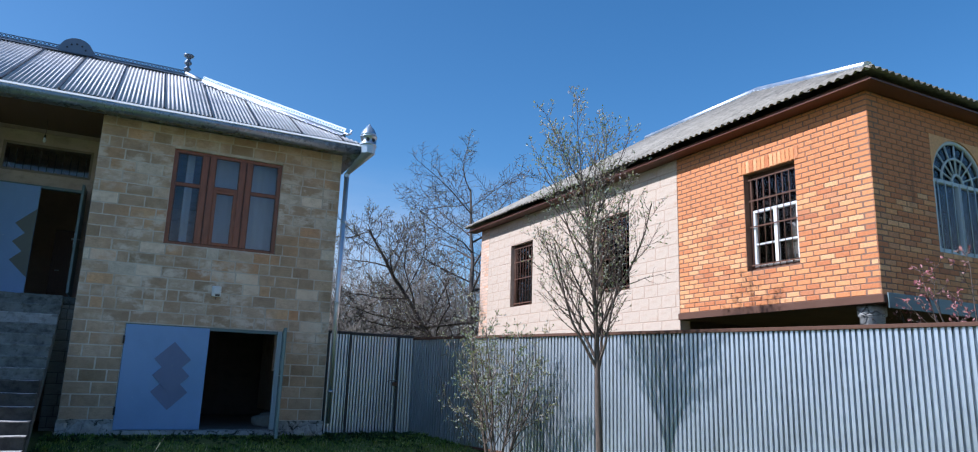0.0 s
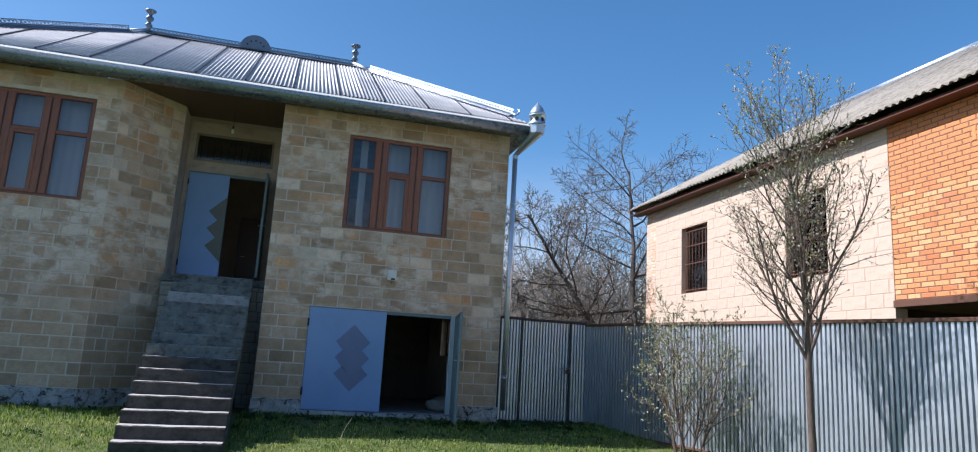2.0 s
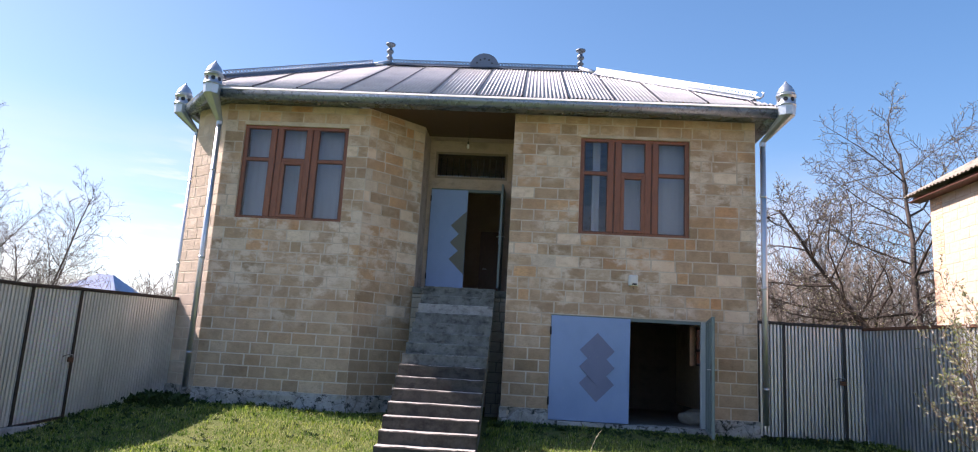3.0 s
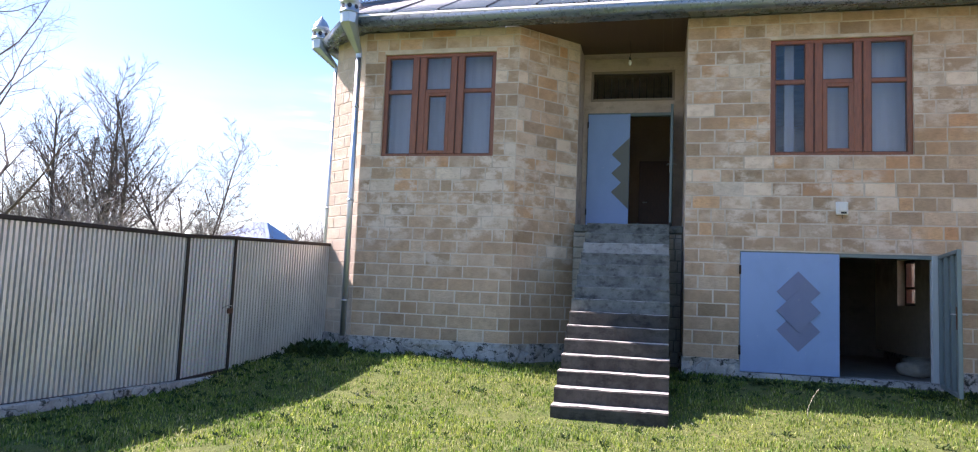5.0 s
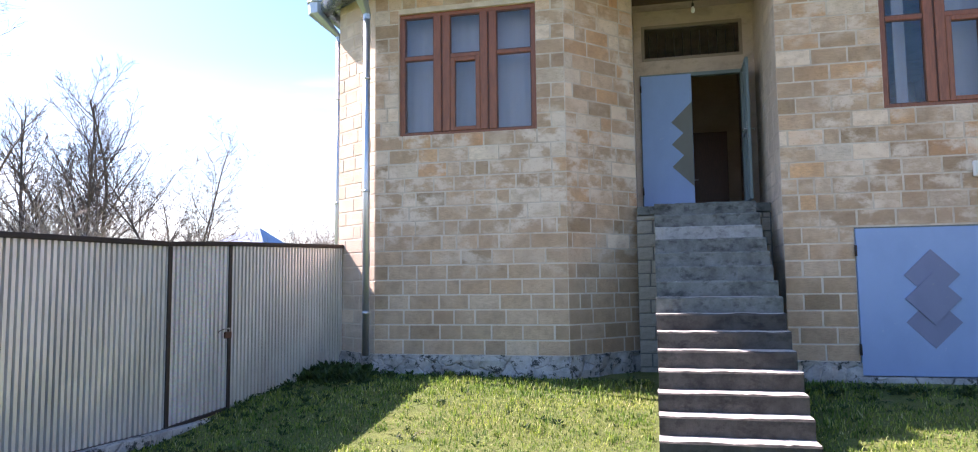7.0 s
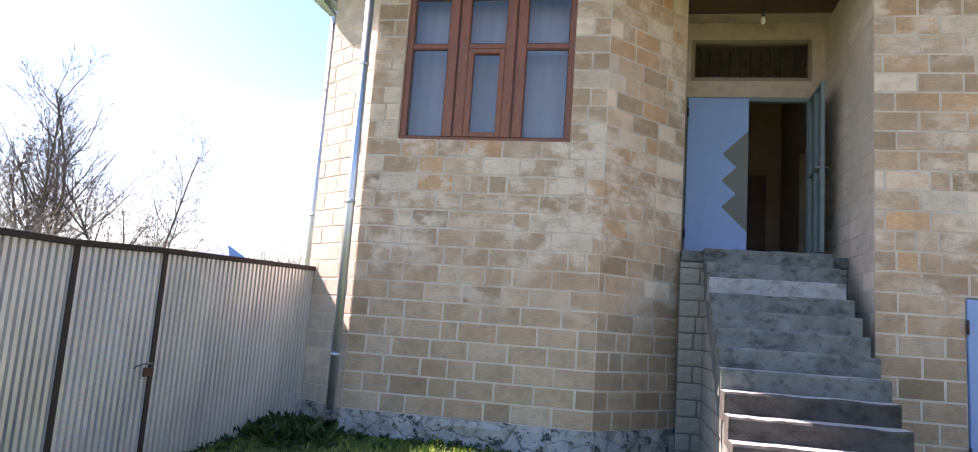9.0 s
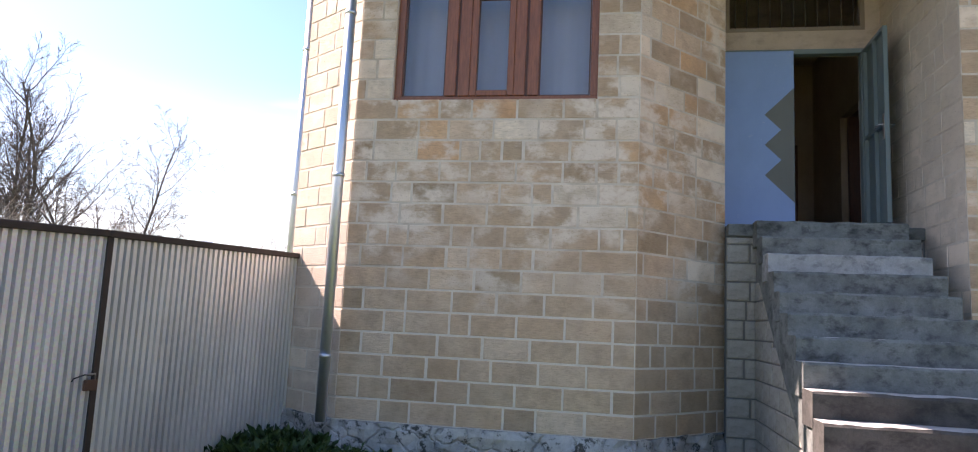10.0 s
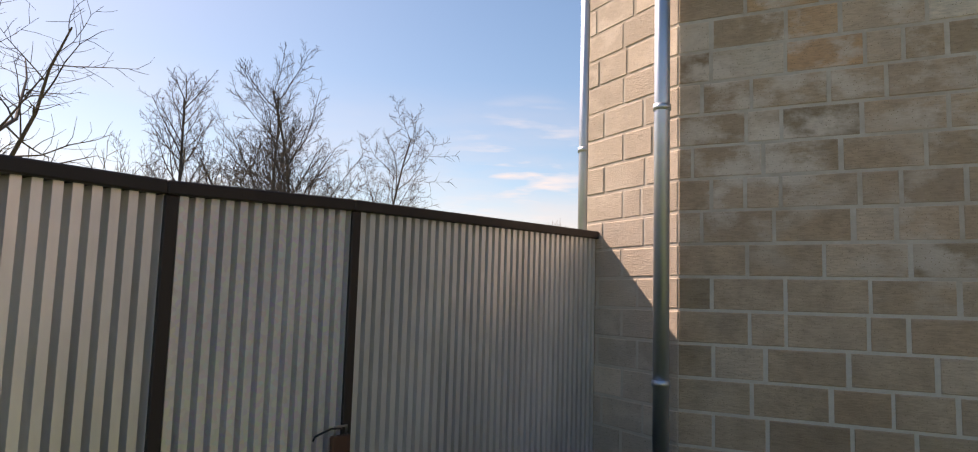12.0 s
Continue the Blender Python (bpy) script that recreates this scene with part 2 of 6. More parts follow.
def wood(name, col, rough=0.45):
    m = Mat(name, rough)
    n = m.noise(16, 6, 0.7, m.mapped((3, 3, 0.35)))
    c = m.mix(m.ramp(n, [(0.3, 0.0), (0.7, 1.0)]), tuple(v * 0.68 for v in col), tuple(min(1, v * 1.3) for v in col))
    m.color(c).bump(n, 0.12, 0.004)
    return m.m


def glass():
    m = Mat("window_glass", 0.04)
    m.color((0.9, 0.95, 1.0))
    tr = m.t.nodes.new("ShaderNodeBsdfTransparent")
    gl = m.t.nodes.new("ShaderNodeBsdfGlossy")
    gl.inputs["Roughness"].default_value = 0.03
    fr = m.t.nodes.new("ShaderNodeFresnel")
    fr.inputs["IOR"].default_value = 1.52
    mx = m.t.nodes.new("ShaderNodeMixShader")
    m.link(fr.outputs[0], mx.inputs[0])
    m.link(tr.outputs[0], mx.inputs[1])
    m.link(gl.outputs[0], mx.inputs[2])
    m.link(mx.outputs[0], m.t.nodes["Material Output"].inputs["Surface"])
    return m.m


def leafy(name, stops, rough=0.6, trans=0.35):
    m = Mat(name, rough)
    c = m.ramp(m.island(), stops)
    patch = m.noise(1.7, 5, 0.65, m.mapped(world=True))
    c = m.mix(m.ramp(patch, [(0.38, 0.9), (0.58, 0.0)]), c, m.mix(1.0, c, (0.42, 0.66, 0.5), "MULTIPLY"))
    m.color(c)
    tl = m.t.nodes.new("ShaderNodeBsdfTranslucent")
    m.link(c, tl.inputs["Color"])
    mx = m.t.nodes.new("ShaderNodeMixShader")
    mx.inputs[0].default_value = trans
    m.link(m.b.outputs[0], mx.inputs[1])
    m.link(tl.outputs[0], mx.inputs[2])
    m.link(mx.outputs[0], m.t.nodes["Material Output"].inputs["Surface"])
    return m.m


def bark(name, a, b):
    m = Mat(name, 0.9)
    n = m.noise(14, 6, 0.7, m.mapped((2, 2, 0.5)))
    m.color(m.ramp(n, [(0.3, a), (0.7, b)])).bump(n, 0.6, 0.01)
    return m.m


def soil():
    m = Mat("turf", 1.0)
    n = m.noise(0.9, 6, 0.7)
    f = m.noise(26, 5, 0.7)
    c = m.mix(m.ramp(n, [(0.36, 0.0), (0.66, 1.0)]), (0.09, 0.14, 0.028), (0.165, 0.195, 0.045))
    c = m.mix(m.ramp(f, [(0.35, 0.75), (0.6, 0.0)]), c, (0.07, 0.075, 0.022))
    c = m.mix(m.ramp(m.noise(3.1, 5, 0.7), [(0.6, 0.0), (0.72, 0.6)]), c, (0.20, 0.155, 0.09))
    m.color(c).bump(f, 0.9, 0.04)
    return m.m


def brick_red(name, stops):
    m = Mat(name, 0.85)
    base = m.ramp(m.random(), stops)
    wp = m.mapped(world=True)
    c = m.mix(0.5, base, m.ramp(m.noise(30, 5, 0.7, wp), [(0.3, 0.6), (0.7, 1.3)]), "MULTIPLY")
    run = m.noise(1.6, 5, 0.7, m.mapped((2.2, 2.2, 0.35), world=True))
    c = m.mix(m.ramp(run, [(0.6, 0.0), (0.75, 0.6)]), c, (0.14, 0.06, 0.04))
    m.color(c).bump(m.noise(60, 4, 0.7, wp), 0.5, 0.005)
    return m.m


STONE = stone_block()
# same stone as STONE, with the left bay's sunlit look in its colour
STONE_SUNLIT = stone_block("sunlit_sawn_stone", 0.8)
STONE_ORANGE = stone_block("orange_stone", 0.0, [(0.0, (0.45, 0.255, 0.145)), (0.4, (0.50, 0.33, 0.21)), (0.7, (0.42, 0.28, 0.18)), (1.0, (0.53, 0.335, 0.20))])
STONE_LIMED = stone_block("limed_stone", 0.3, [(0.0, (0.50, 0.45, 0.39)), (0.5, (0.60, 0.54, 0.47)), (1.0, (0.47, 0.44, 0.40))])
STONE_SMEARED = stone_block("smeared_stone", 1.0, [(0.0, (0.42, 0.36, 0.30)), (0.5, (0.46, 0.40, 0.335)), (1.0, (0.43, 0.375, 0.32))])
MORTAR = mortar(worn=(0.44, 0.36, 0.28))
MORTAR_GREY = mortar("mortar_grey", (0.17, 0.165, 0.155))
MORTAR_DARK = mortar("mortar_brick", (0.24, 0.14, 0.095))
PLINTH = footing()
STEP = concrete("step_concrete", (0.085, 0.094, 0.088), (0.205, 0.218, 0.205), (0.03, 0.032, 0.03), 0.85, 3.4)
# lower risers: their shade beside the sunlit treads is put into the colour
STEP_SHADED = concrete("shaded_step_concrete", (0.032, 0.029, 0.026), (0.092, 0.085, 0.076), (0.015, 0.014, 0.013), 0.8, 3.0)
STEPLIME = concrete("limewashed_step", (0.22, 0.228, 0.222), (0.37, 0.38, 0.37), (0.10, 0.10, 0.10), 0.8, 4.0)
# the treads' sunlit whiteness is painted in as a lighter concrete
STEPTOP_LIT = concrete("sunlit_step_tread", (0.36, 0.345, 0.32), (0.50, 0.48, 0.45), (0.14, 0.14, 0.14), 0.5, 3.0)
GREYBLOCK = concrete("grey_block", (0.26, 0.24, 0.205), (0.42, 0.39, 0.34), (0.11, 0.10, 0.085), 0.5, 4.0)
PLASTER = concrete("plaster", (0.45, 0.355, 0.285), (0.56, 0.455, 0.38), (0.20, 0.16, 0.125), 0.5, 1.6)
INNER = concrete("inner_wall", (0.34, 0.25, 0.175), (0.44, 0.33, 0.235), (0.3, 0.21, 0.15), 0.3, 1.5)
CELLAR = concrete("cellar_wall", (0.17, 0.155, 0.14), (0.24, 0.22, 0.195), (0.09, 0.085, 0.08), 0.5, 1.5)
ZINC = galvanised("zinc_sheet", (0.60, 0.64, 0.69), 0.42)
GUTTER = galvanised("gutter_zinc", (0.20, 0.255, 0.32), 0.27, 0.6)
COMB = galvanised("comb_zinc", (0.13, 0.17, 0.23), 0.42, 0.4)
HOPPER = galvanised("hopper_zinc", (0.42, 0.50, 0.57), 0.36, 0.75)
ROOFING = galvanised("roof_sheet", (0.48, 0.485, 0.49), 0.6, 0.3)
FENCE = galvanised("fence_sheet", (0.90, 0.89, 0.87), 0.36, 0.62, 0.0, 0.0)
FENCE_GATE = galvanised("spangled_gate_sheet", (0.92, 0.91, 0.905), 0.36, 0.6, 0.7, 0.0)
# right fence: darker to offset the sun, blue for the gate's painted-in shade
FENCE_TONED = galvanised("shade_toned_fence_sheet", (0.56, 0.61, 0.655), 0.36, 0.72, 0.0, 0.0)
TRANSOM_PAINT = paint("brown_grey_paint", (0.24, 0.19, 0.15), 0.6, (0.3, 0.26, 0.22), 0.4)
IRON = paint("brown_iron", (0.035, 0.022, 0.018), 0.6, (0.09, 0.045, 0.025), 0.5)
BLUEIRON = paint("dark_iron", (0.012, 0.014, 0.02), 0.5, (0.05, 0.04, 0.04), 0.4)
DOORBLUE = paint("pale_blue_paint", (0.205, 0.335, 0.575), 0.45, (0.55, 0.58, 0.66), 0.3)
DIAMOND = paint("slate_blue_paint", (0.15, 0.185, 0.31), 0.5, (0.3, 0.3, 0.3), 0.4)
DIAMOND2 = paint("olive_grey_paint", (0.13, 0.135, 0.115), 0.5, (0.2, 0.2, 0.18), 0.4)
LEAFBACK = paint("grey_green_paint", (0.145, 0.20, 0.21), 0.5, (0.3, 0.3, 0.28), 0.4)
JAMB = paint("pale_grey_paint", (0.50, 0.55, 0.56), 0.5, (0.3, 0.28, 0.25), 0.3)
BROWN = wood("brown_frame", (0.235, 0.075, 0.032), 0.36)
BROWNDARK = wood("brown_dark", (0.11, 0.038, 0.02), 0.42)
SOFFIT = wood("soffit_boards", (0.10, 0.055, 0.03), 0.6)
GLASS = glass()
CURTAIN = Mat("sheer_curtain", 0.9).color((0.40, 0.40, 0.47)).m
WHITE = paint("white_plastic", (0.72, 0.72, 0.70), 0.4, (0.5, 0.48, 0.45), 0.2)
BLACK = Mat("black_plastic", 0.5).color((0.02, 0.02, 0.02)).m
STEEL = Mat("steel", 0.35, 1.0).color((0.55, 0.55, 0.56)).m
GROUND = soil()
BLADE = leafy("grass_blade", [(0.0, (0.05, 0.11, 0.018)), (0.3, (0.13, 0.21, 0.035)), (0.6, (0.28, 0.36, 0.06)), (0.88, (0.40, 0.47, 0.10)), (1.0, (0.60, 0.56, 0.32))], 0.6, 0.45)
WEED = leafy("weed_leaf", [(0.0, (0.02, 0.048, 0.012)), (0.6, (0.042, 0.085, 0.02)), (1.0, (0.08, 0.125, 0.035))], 0.6, 0.25)
BUD = leafy("young_leaf", [(0.0, (0.26, 0.27, 0.09)), (0.4, (0.36, 0.35, 0.17)), (0.7, (0.55, 0.50, 0.42)), (1.0, (0.70, 0.64, 0.60))], 0.6, 0.35)
PINKBUD = leafy("pink_bud", [(0.0, (0.42, 0.13, 0.14)), (1.0, (0.58, 0.28, 0.27))], 0.6, 0.3)
BARK_YOUNG = bark("young_bark", (0.06, 0.044, 0.034), (0.17, 0.125, 0.098))
BARK_DARK = bark("dark_bark", (0.042, 0.035, 0.031), (0.11, 0.092, 0.08))
BARK_GREY = bark("grey_bark", (0.13, 0.115, 0.10), (0.27, 0.245, 0.22))
BRICK = brick_red("red_brick", [(0.0, (0.52, 0.18, 0.07)), (0.3, (0.64, 0.25, 0.095)), (0.6, (0.70, 0.31, 0.125)), (0.85, (0.76, 0.40, 0.19)), (1.0, (0.46, 0.155, 0.065))])
PALEBRICK = brick_red("faded_brick", [(0.0, (0.62, 0.42, 0.31)), (0.5, (0.70, 0.52, 0.40)), (0.8, (0.66, 0.40, 0.26)), (1.0, (0.72, 0.57, 0.46))])
PALE = concrete("pale_stone", (0.51, 0.41, 0.32), (0.61, 0.51, 0.41), (0.46, 0.30, 0.21), 0.7, 1.4)
MORTAR_PINK = mortar("mortar_pink", (0.50, 0.37, 0.285))
ASBESTOS = concrete("fibre_cement", (0.22, 0.20, 0.165), (0.36, 0.33, 0.28), (0.10, 0.09, 0.075), 0.7, 2.6)
RUST = paint("rusty_iron", (0.11, 0.05, 0.03), 0.8, (0.2, 0.08, 0.03), 0.5)
BLUEROOF = paint("blue_roof", (0.06, 0.15, 0.32), 0.4, (0.2, 0.25, 0.3), 0.3)


# ---- geometry helpers ----
def box(bm, x0, x1, y0, y1, z0, z1, bevel=0.0, m=None):
    vs = [bm.verts.new((x, y, z)) for z in (z0, z1) for y in (y0, y1) for x in (x0, x1)]
    fs = [bm.faces.new([vs[i] for i in q]) for q in ((0, 2, 3, 1), (4, 5, 7, 6), (0, 1, 5, 4), (2, 6, 7, 3), (0, 4, 6, 2), (1, 3, 7, 5))]
    if m is not None:
        bmesh.ops.transform(bm, matrix=m, verts=vs)
    if bevel:
        es = list({e for f in fs for e in f.edges})
        bmesh.ops.bevel(bm, geom=es, offset=bevel, segments=1, affect="EDGES")


def tube(bm, pts, radii, n=8, cap=True):
    """A tube along points, with a radius at each."""
    rings = []
    for i, p in enumerate(pts):
        p = Vector(p)
        d = (Vector(pts[min(i + 1, len(pts) - 1)]) - Vector(pts[max(i - 1, 0)])).normalized()
        a = d.orthogonal().normalized() if abs(d.z) > 0.9 else d.cross(Vector((0, 0, 1))).normalized()
        if abs(d.z) > 0.9:
            a = (Vector((1, 0, 0)) - d * d.x).normalized()
        b = d.cross(a)
        r = radii[i] if isinstance(radii, (list, tuple)) else radii
        rings.append([bm.verts.new(p + (a * math.cos(k * 2 * math.pi / n) + b * math.sin(k * 2 * math.pi / n)) * r) for k in range(n)])
    for r0, r1 in zip(rings, rings[1:]):
        for k in range(n):
            f = bm.faces.new((r0[k], r0[(k + 1) % n], r1[(k + 1) % n], r1[k]))
            f.smooth = True
    if cap:
        bm.faces.new(rings[0][::-1])
        bm.faces.new(rings[-1])


def lathe(bm, prof, n=16, at=(0, 0, 0)):
    """A turned body: prof is a list of (radius, height)."""
    rings = [[bm.verts.new((at[0] + r * math.cos(k * 2 * math.pi / n), at[1] + r * math.sin(k * 2 * math.pi / n), at[2] + z)) for k in range(n)] for r, z in prof]
    for r0, r1 in zip(rings, rings[1:]):
        for k in range(n):
            f = bm.faces.new((r0[k], r0[(k + 1) % n], r1[(k + 1) % n], r1[k]))
            f.smooth = True
    bm.faces.new(rings[0][::-1])
    bm.faces.new(rings[-1])


def prism(bm, poly, y0, y1):
    """An outline in x and z pushed from y0 to y1."""
    a = [bm.verts.new((x, y0, z)) for x, z in poly]
    b = [bm.verts.new((x, y1, z)) for x, z in poly]
    bm.faces.new(a)
    bm.faces.new(b[::-1])
    for i in range(len(a)):
        j = (i + 1) % len(a)
        bm.faces.new((a[i], b[i], b[j], a[j]))


def mesh_of(bm, name):
    bmesh.ops.recalc_face_normals(bm, faces=bm.faces)
    me = bpy.data.meshes.new(name)
    bm.to_mesh(me)
    bm.free()
    return me


def part(name, bm, material, parent=None, label=""):
    me = mesh_of(bm, name) if isinstance(bm, bmesh.types.BMesh) else bm
    if not me.materials:
        me.materials.append(material)
    ob = new(name, me)
    if parent is not None:
        ob.parent = parent
    if label:
        ob["label"] = label
    return ob


def part_box(name, material, parent, x0, x1, y0, y1, z0, z1, bevel=0.004, label="", m=None):
    bm = bmesh.new()
    box(bm, x0, x1, y0, y1, z0, z1, bevel, m)
    return part(name, bm, material, parent, label)


def thing(name, at, label, category, group="", kind=""):
    ob = new(name)
    ob.matrix_basis = at if isinstance(at, Matrix) else Matrix.Translation(at)
    return tagged(ob, label, category, group, kind)


def along(p0, p1, z=0.0):
    """A frame at p0: x towards p1, y to the left of it, z up. Returns it and the length."""
    d = Vector((p1[0] - p0[0], p1[1] - p0[1], 0))
    return Matrix.Translation((p0[0], p0[1], z)) @ Matrix.Rotation(math.atan2(d.y, d.x), 4, "Z"), d.length


def ground_z(x, y):
    ys = (-400, 8, 11.7, 13.3, 14.5, 16, 22, 40, 400)
    zs = (-0.36, -0.345, -0.29, -0.05, 0.07, 0.09, 0.1, -0.2, -0.3)
    z = float(np.interp(y, ys, zs))
    return z + 0.03 * math.sin(x * 0.9 + 0.4 * y) * math.exp(-((y - 9) / 9) ** 2)


UNIT = {}


def piece_mesh(name, l, h, d, material, chip=0.006):
    """One shared brick: l long, h high, d deep, its front at y = 0, its front edges eased."""
    key = (name, round(l, 2), round(h, 3), material.name)
    if key not in UNIT:
        l = key[1]
        c = chip
        me = bpy.data.meshes.new(name)
        v = [(c, 0, c), (l - c, 0, c), (l - c, 0, h - c), (c, 0, h - c), (0, c, 0), (l, c, 0), (l, c, h), (0, c, h), (0, d, 0), (l, d, 0), (l, d, h), (0, d, h)]
        f = [(0, 1, 2, 3), (0, 4, 5, 1), (1, 5, 6, 2), (2, 6, 7, 3), (3, 7, 4, 0), (4, 8, 9, 5), (5, 9, 10, 6), (6, 10, 11, 7), (7, 11, 8, 4)]
        me.from_pydata(v, [], f)
        me.materials.append(material)
        me.update()
        UNIT[key] = me
    return UNIT[key]


def masonry(name, p0, p1, z0, z1, holes=(), thick=0.3, pitch=0.215, joint=0.017, lengths=(0.45, 0.45, 0.45, 0.45, 0.32, 0.21), seed=1, mat=None, backing=None, piece="stone_block", label="", limit=300, proud=0.003, shift=0.5, accents=()):
    """A wall of separate blocks before a wall core; holes: (u0, u1, v0, v1) go through both. Its outer face is y = 0 of its frame."""
    m, length = along(p0, p1)
    rng = random.Random(seed)
    us = sorted({0.0, length, *[u for h in holes for u in h[:2]]})
    vs = sorted({z0, z1, *[v for h in holes for v in h[2:]]})
    bm = bmesh.new()
    for u0, u1 in zip(us, us[1:]):
        for v0, v1 in zip(vs, vs[1:]):
            if not any(h[0] <= (u0 + u1) / 2 <= h[1] and h[2] <= (v0 + v1) / 2 <= h[3] for h in holes):
                box(bm, u0, u1, proud, thick, v0, v1)
    bmesh.ops.remove_doubles(bm, verts=bm.verts, dist=0.0005)
    core = part(name, bm, backing)
    core.matrix_basis = m
    tagged(core, label, "wall", kind="structure")
    count, rest, row, z = 0, [], 0, z0
    while z < z1 - 0.02:
        h = min(pitch, z1 - z) - joint
        cuts = [(0.001, length - 0.001)]
        for a, b, c, d in holes:
            if z < d - 0.03 and z + h > c + 0.03:
                cuts = [q for s, e in cuts for q in ((s, min(e, a)), (max(s, b), e)) if q[1] - q[0] > 0.03]
        for s, e in cuts:
            u = s
            first = True
            while u < e - 0.03:
                l = rng.choice(lengths) + rng.uniform(-0.012, 0.012)
                if first and row % 2:
                    l *= shift
                first = False
                if e - u - l < 0.09:
                    l = e - u
                w = int((l - (joint if u + l < e - 0.001 else 0.0)) * 100) / 100
                own = mat
                for chance, above, other in accents:
                    if rng.random() < chance and z > above:
                        own = other
                me = piece_mesh(piece, max(w, 0.03), h, 0.03, own)
                place = Matrix.Translation((u, -rng.uniform(0, 0.003), z + joint / 2)) @ Matrix.Rotation(rng.uniform(-0.004, 0.004), 4, "Y")
                if count < limit:
                    ob = new(piece, me)
                    ob.parent = core
                    ob.matrix_basis = place
                    count += 1
                else:
                    rest.append((me, place))
                u += l
        z += pitch
        row += 1
    if rest:
        verts, faces = [], []
        for me, pl in rest:
            o = len(verts)
            verts += [tuple(pl @ v.co) for v in me.vertices]
            faces += [tuple(o + i for i in p.vertices) for p in me.polygons]
        me = bpy.data.meshes.new("brickwork")
        me.from_pydata(verts, [], faces)
        kinds = [mat] + [other for _c, _z, other in accents]
        for k in kinds:
            me.materials.append(k)
        me.polygons.foreach_set("material_index", [kinds.index(src.materials[0]) for src, _pl in rest for _p in src.polygons])
        ob = part("brickwork", me, mat, core)
        ob["kind"] = "stuff"
    return core


def rib_sheet(length, z0, z1, pitch, depth, flat=0.55, z0b=None, z1b=None):
    """A ribbed metal sheet in its own frame, x along, ribs upright, as thin as metal but with two faces."""
    bm = bmesh.new()
    prof = []
    n = max(1, round(length / pitch))
    p = length / n
    for i in range(n):
        x = i * p
        prof += [(x, 0.0), (x + p * flat, 0.0), (x + p * (flat + 0.06), depth), (x + p * 0.94, depth)]
    prof.append((length, 0.0))
    z0b = z0 if z0b is None else z0b
    z1b = z1 if z1b is None else z1b
    cols = []
    for off in (0.0, 0.0015):
        cols.append([[bm.verts.new((x, y + off, (a + (b - a) * x / length))) for x, y in prof] for a, b in ((z0, z0b), (z1, z1b))])
    for lo, hi in cols:
        for i in range(len(prof) - 1):
            bm.faces.new((lo[i], lo[i + 1], hi[i + 1], hi[i]))
    return bm


# ---- ground ----
def build_ground():
    xs = sorted({*[-400, -200, -100, -60, -40, 40, 60, 100, 200, 400], *np.arange(-30, 31, 1.0).tolist()})
    ys = sorted({*[-400, -200, -100, -50, -25, 60, 80, 120, 200, 400], *np.arange(-10, 46, 0.6).round(2).tolist()})
    verts = [(x, y, ground_z(x, y)) for y in ys for x in xs]
    w = len(xs)
    faces = [(j * w + i, j * w + i + 1, (j + 1) * w + i + 1, (j + 1) * w + i) for j in range(len(ys) - 1) for i in range(w - 1)]
    me = bpy.data.meshes.new("ground")
    me.from_pydata(verts, [], faces)
    for p in me.polygons:
        p.use_smooth = True
    tagged(part("ground", me, GROUND), "short green spring turf sloping up to the house", "ground", kind="structure")


build_ground()

# ---- the house: walls ----
FY, PZ, PL, TZ, BACK = 14.77, 0.345, 0.37, 5.88, 22.9
A, B, C, D = (-5.98, 15.33), (-5.14, FY), (-2.27, FY), (-1.33, 15.8)
WL = (-4.765, -2.68, 3.58, 5.462)
WR = (1.846, 3.91, 3.58, 5.462)
GAR = (1.41, 4.22, 0.17, 2.05)
DY = 16.7
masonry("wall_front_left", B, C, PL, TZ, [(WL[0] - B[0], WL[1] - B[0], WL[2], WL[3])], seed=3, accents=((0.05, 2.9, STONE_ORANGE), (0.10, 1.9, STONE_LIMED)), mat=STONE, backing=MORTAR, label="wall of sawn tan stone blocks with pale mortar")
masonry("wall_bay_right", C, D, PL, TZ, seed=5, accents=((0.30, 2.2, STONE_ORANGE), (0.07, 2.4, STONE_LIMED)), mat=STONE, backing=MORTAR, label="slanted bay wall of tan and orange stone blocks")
masonry("wall_bay_left", A, B, PL, TZ, seed=8, mat=STONE_SUNLIT, backing=MORTAR, label="slanted sunlit bay wall of tan stone blocks")
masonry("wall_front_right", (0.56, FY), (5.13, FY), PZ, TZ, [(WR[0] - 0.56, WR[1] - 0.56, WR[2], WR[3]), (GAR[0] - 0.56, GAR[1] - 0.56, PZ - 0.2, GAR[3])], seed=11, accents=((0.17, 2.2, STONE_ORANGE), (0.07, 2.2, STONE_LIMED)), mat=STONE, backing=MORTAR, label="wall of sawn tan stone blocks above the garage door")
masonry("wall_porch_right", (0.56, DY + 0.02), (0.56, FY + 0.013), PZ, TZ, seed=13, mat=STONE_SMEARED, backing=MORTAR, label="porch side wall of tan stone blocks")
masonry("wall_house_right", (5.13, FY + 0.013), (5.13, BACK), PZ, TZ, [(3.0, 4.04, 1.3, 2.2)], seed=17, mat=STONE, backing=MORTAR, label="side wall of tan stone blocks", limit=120, )


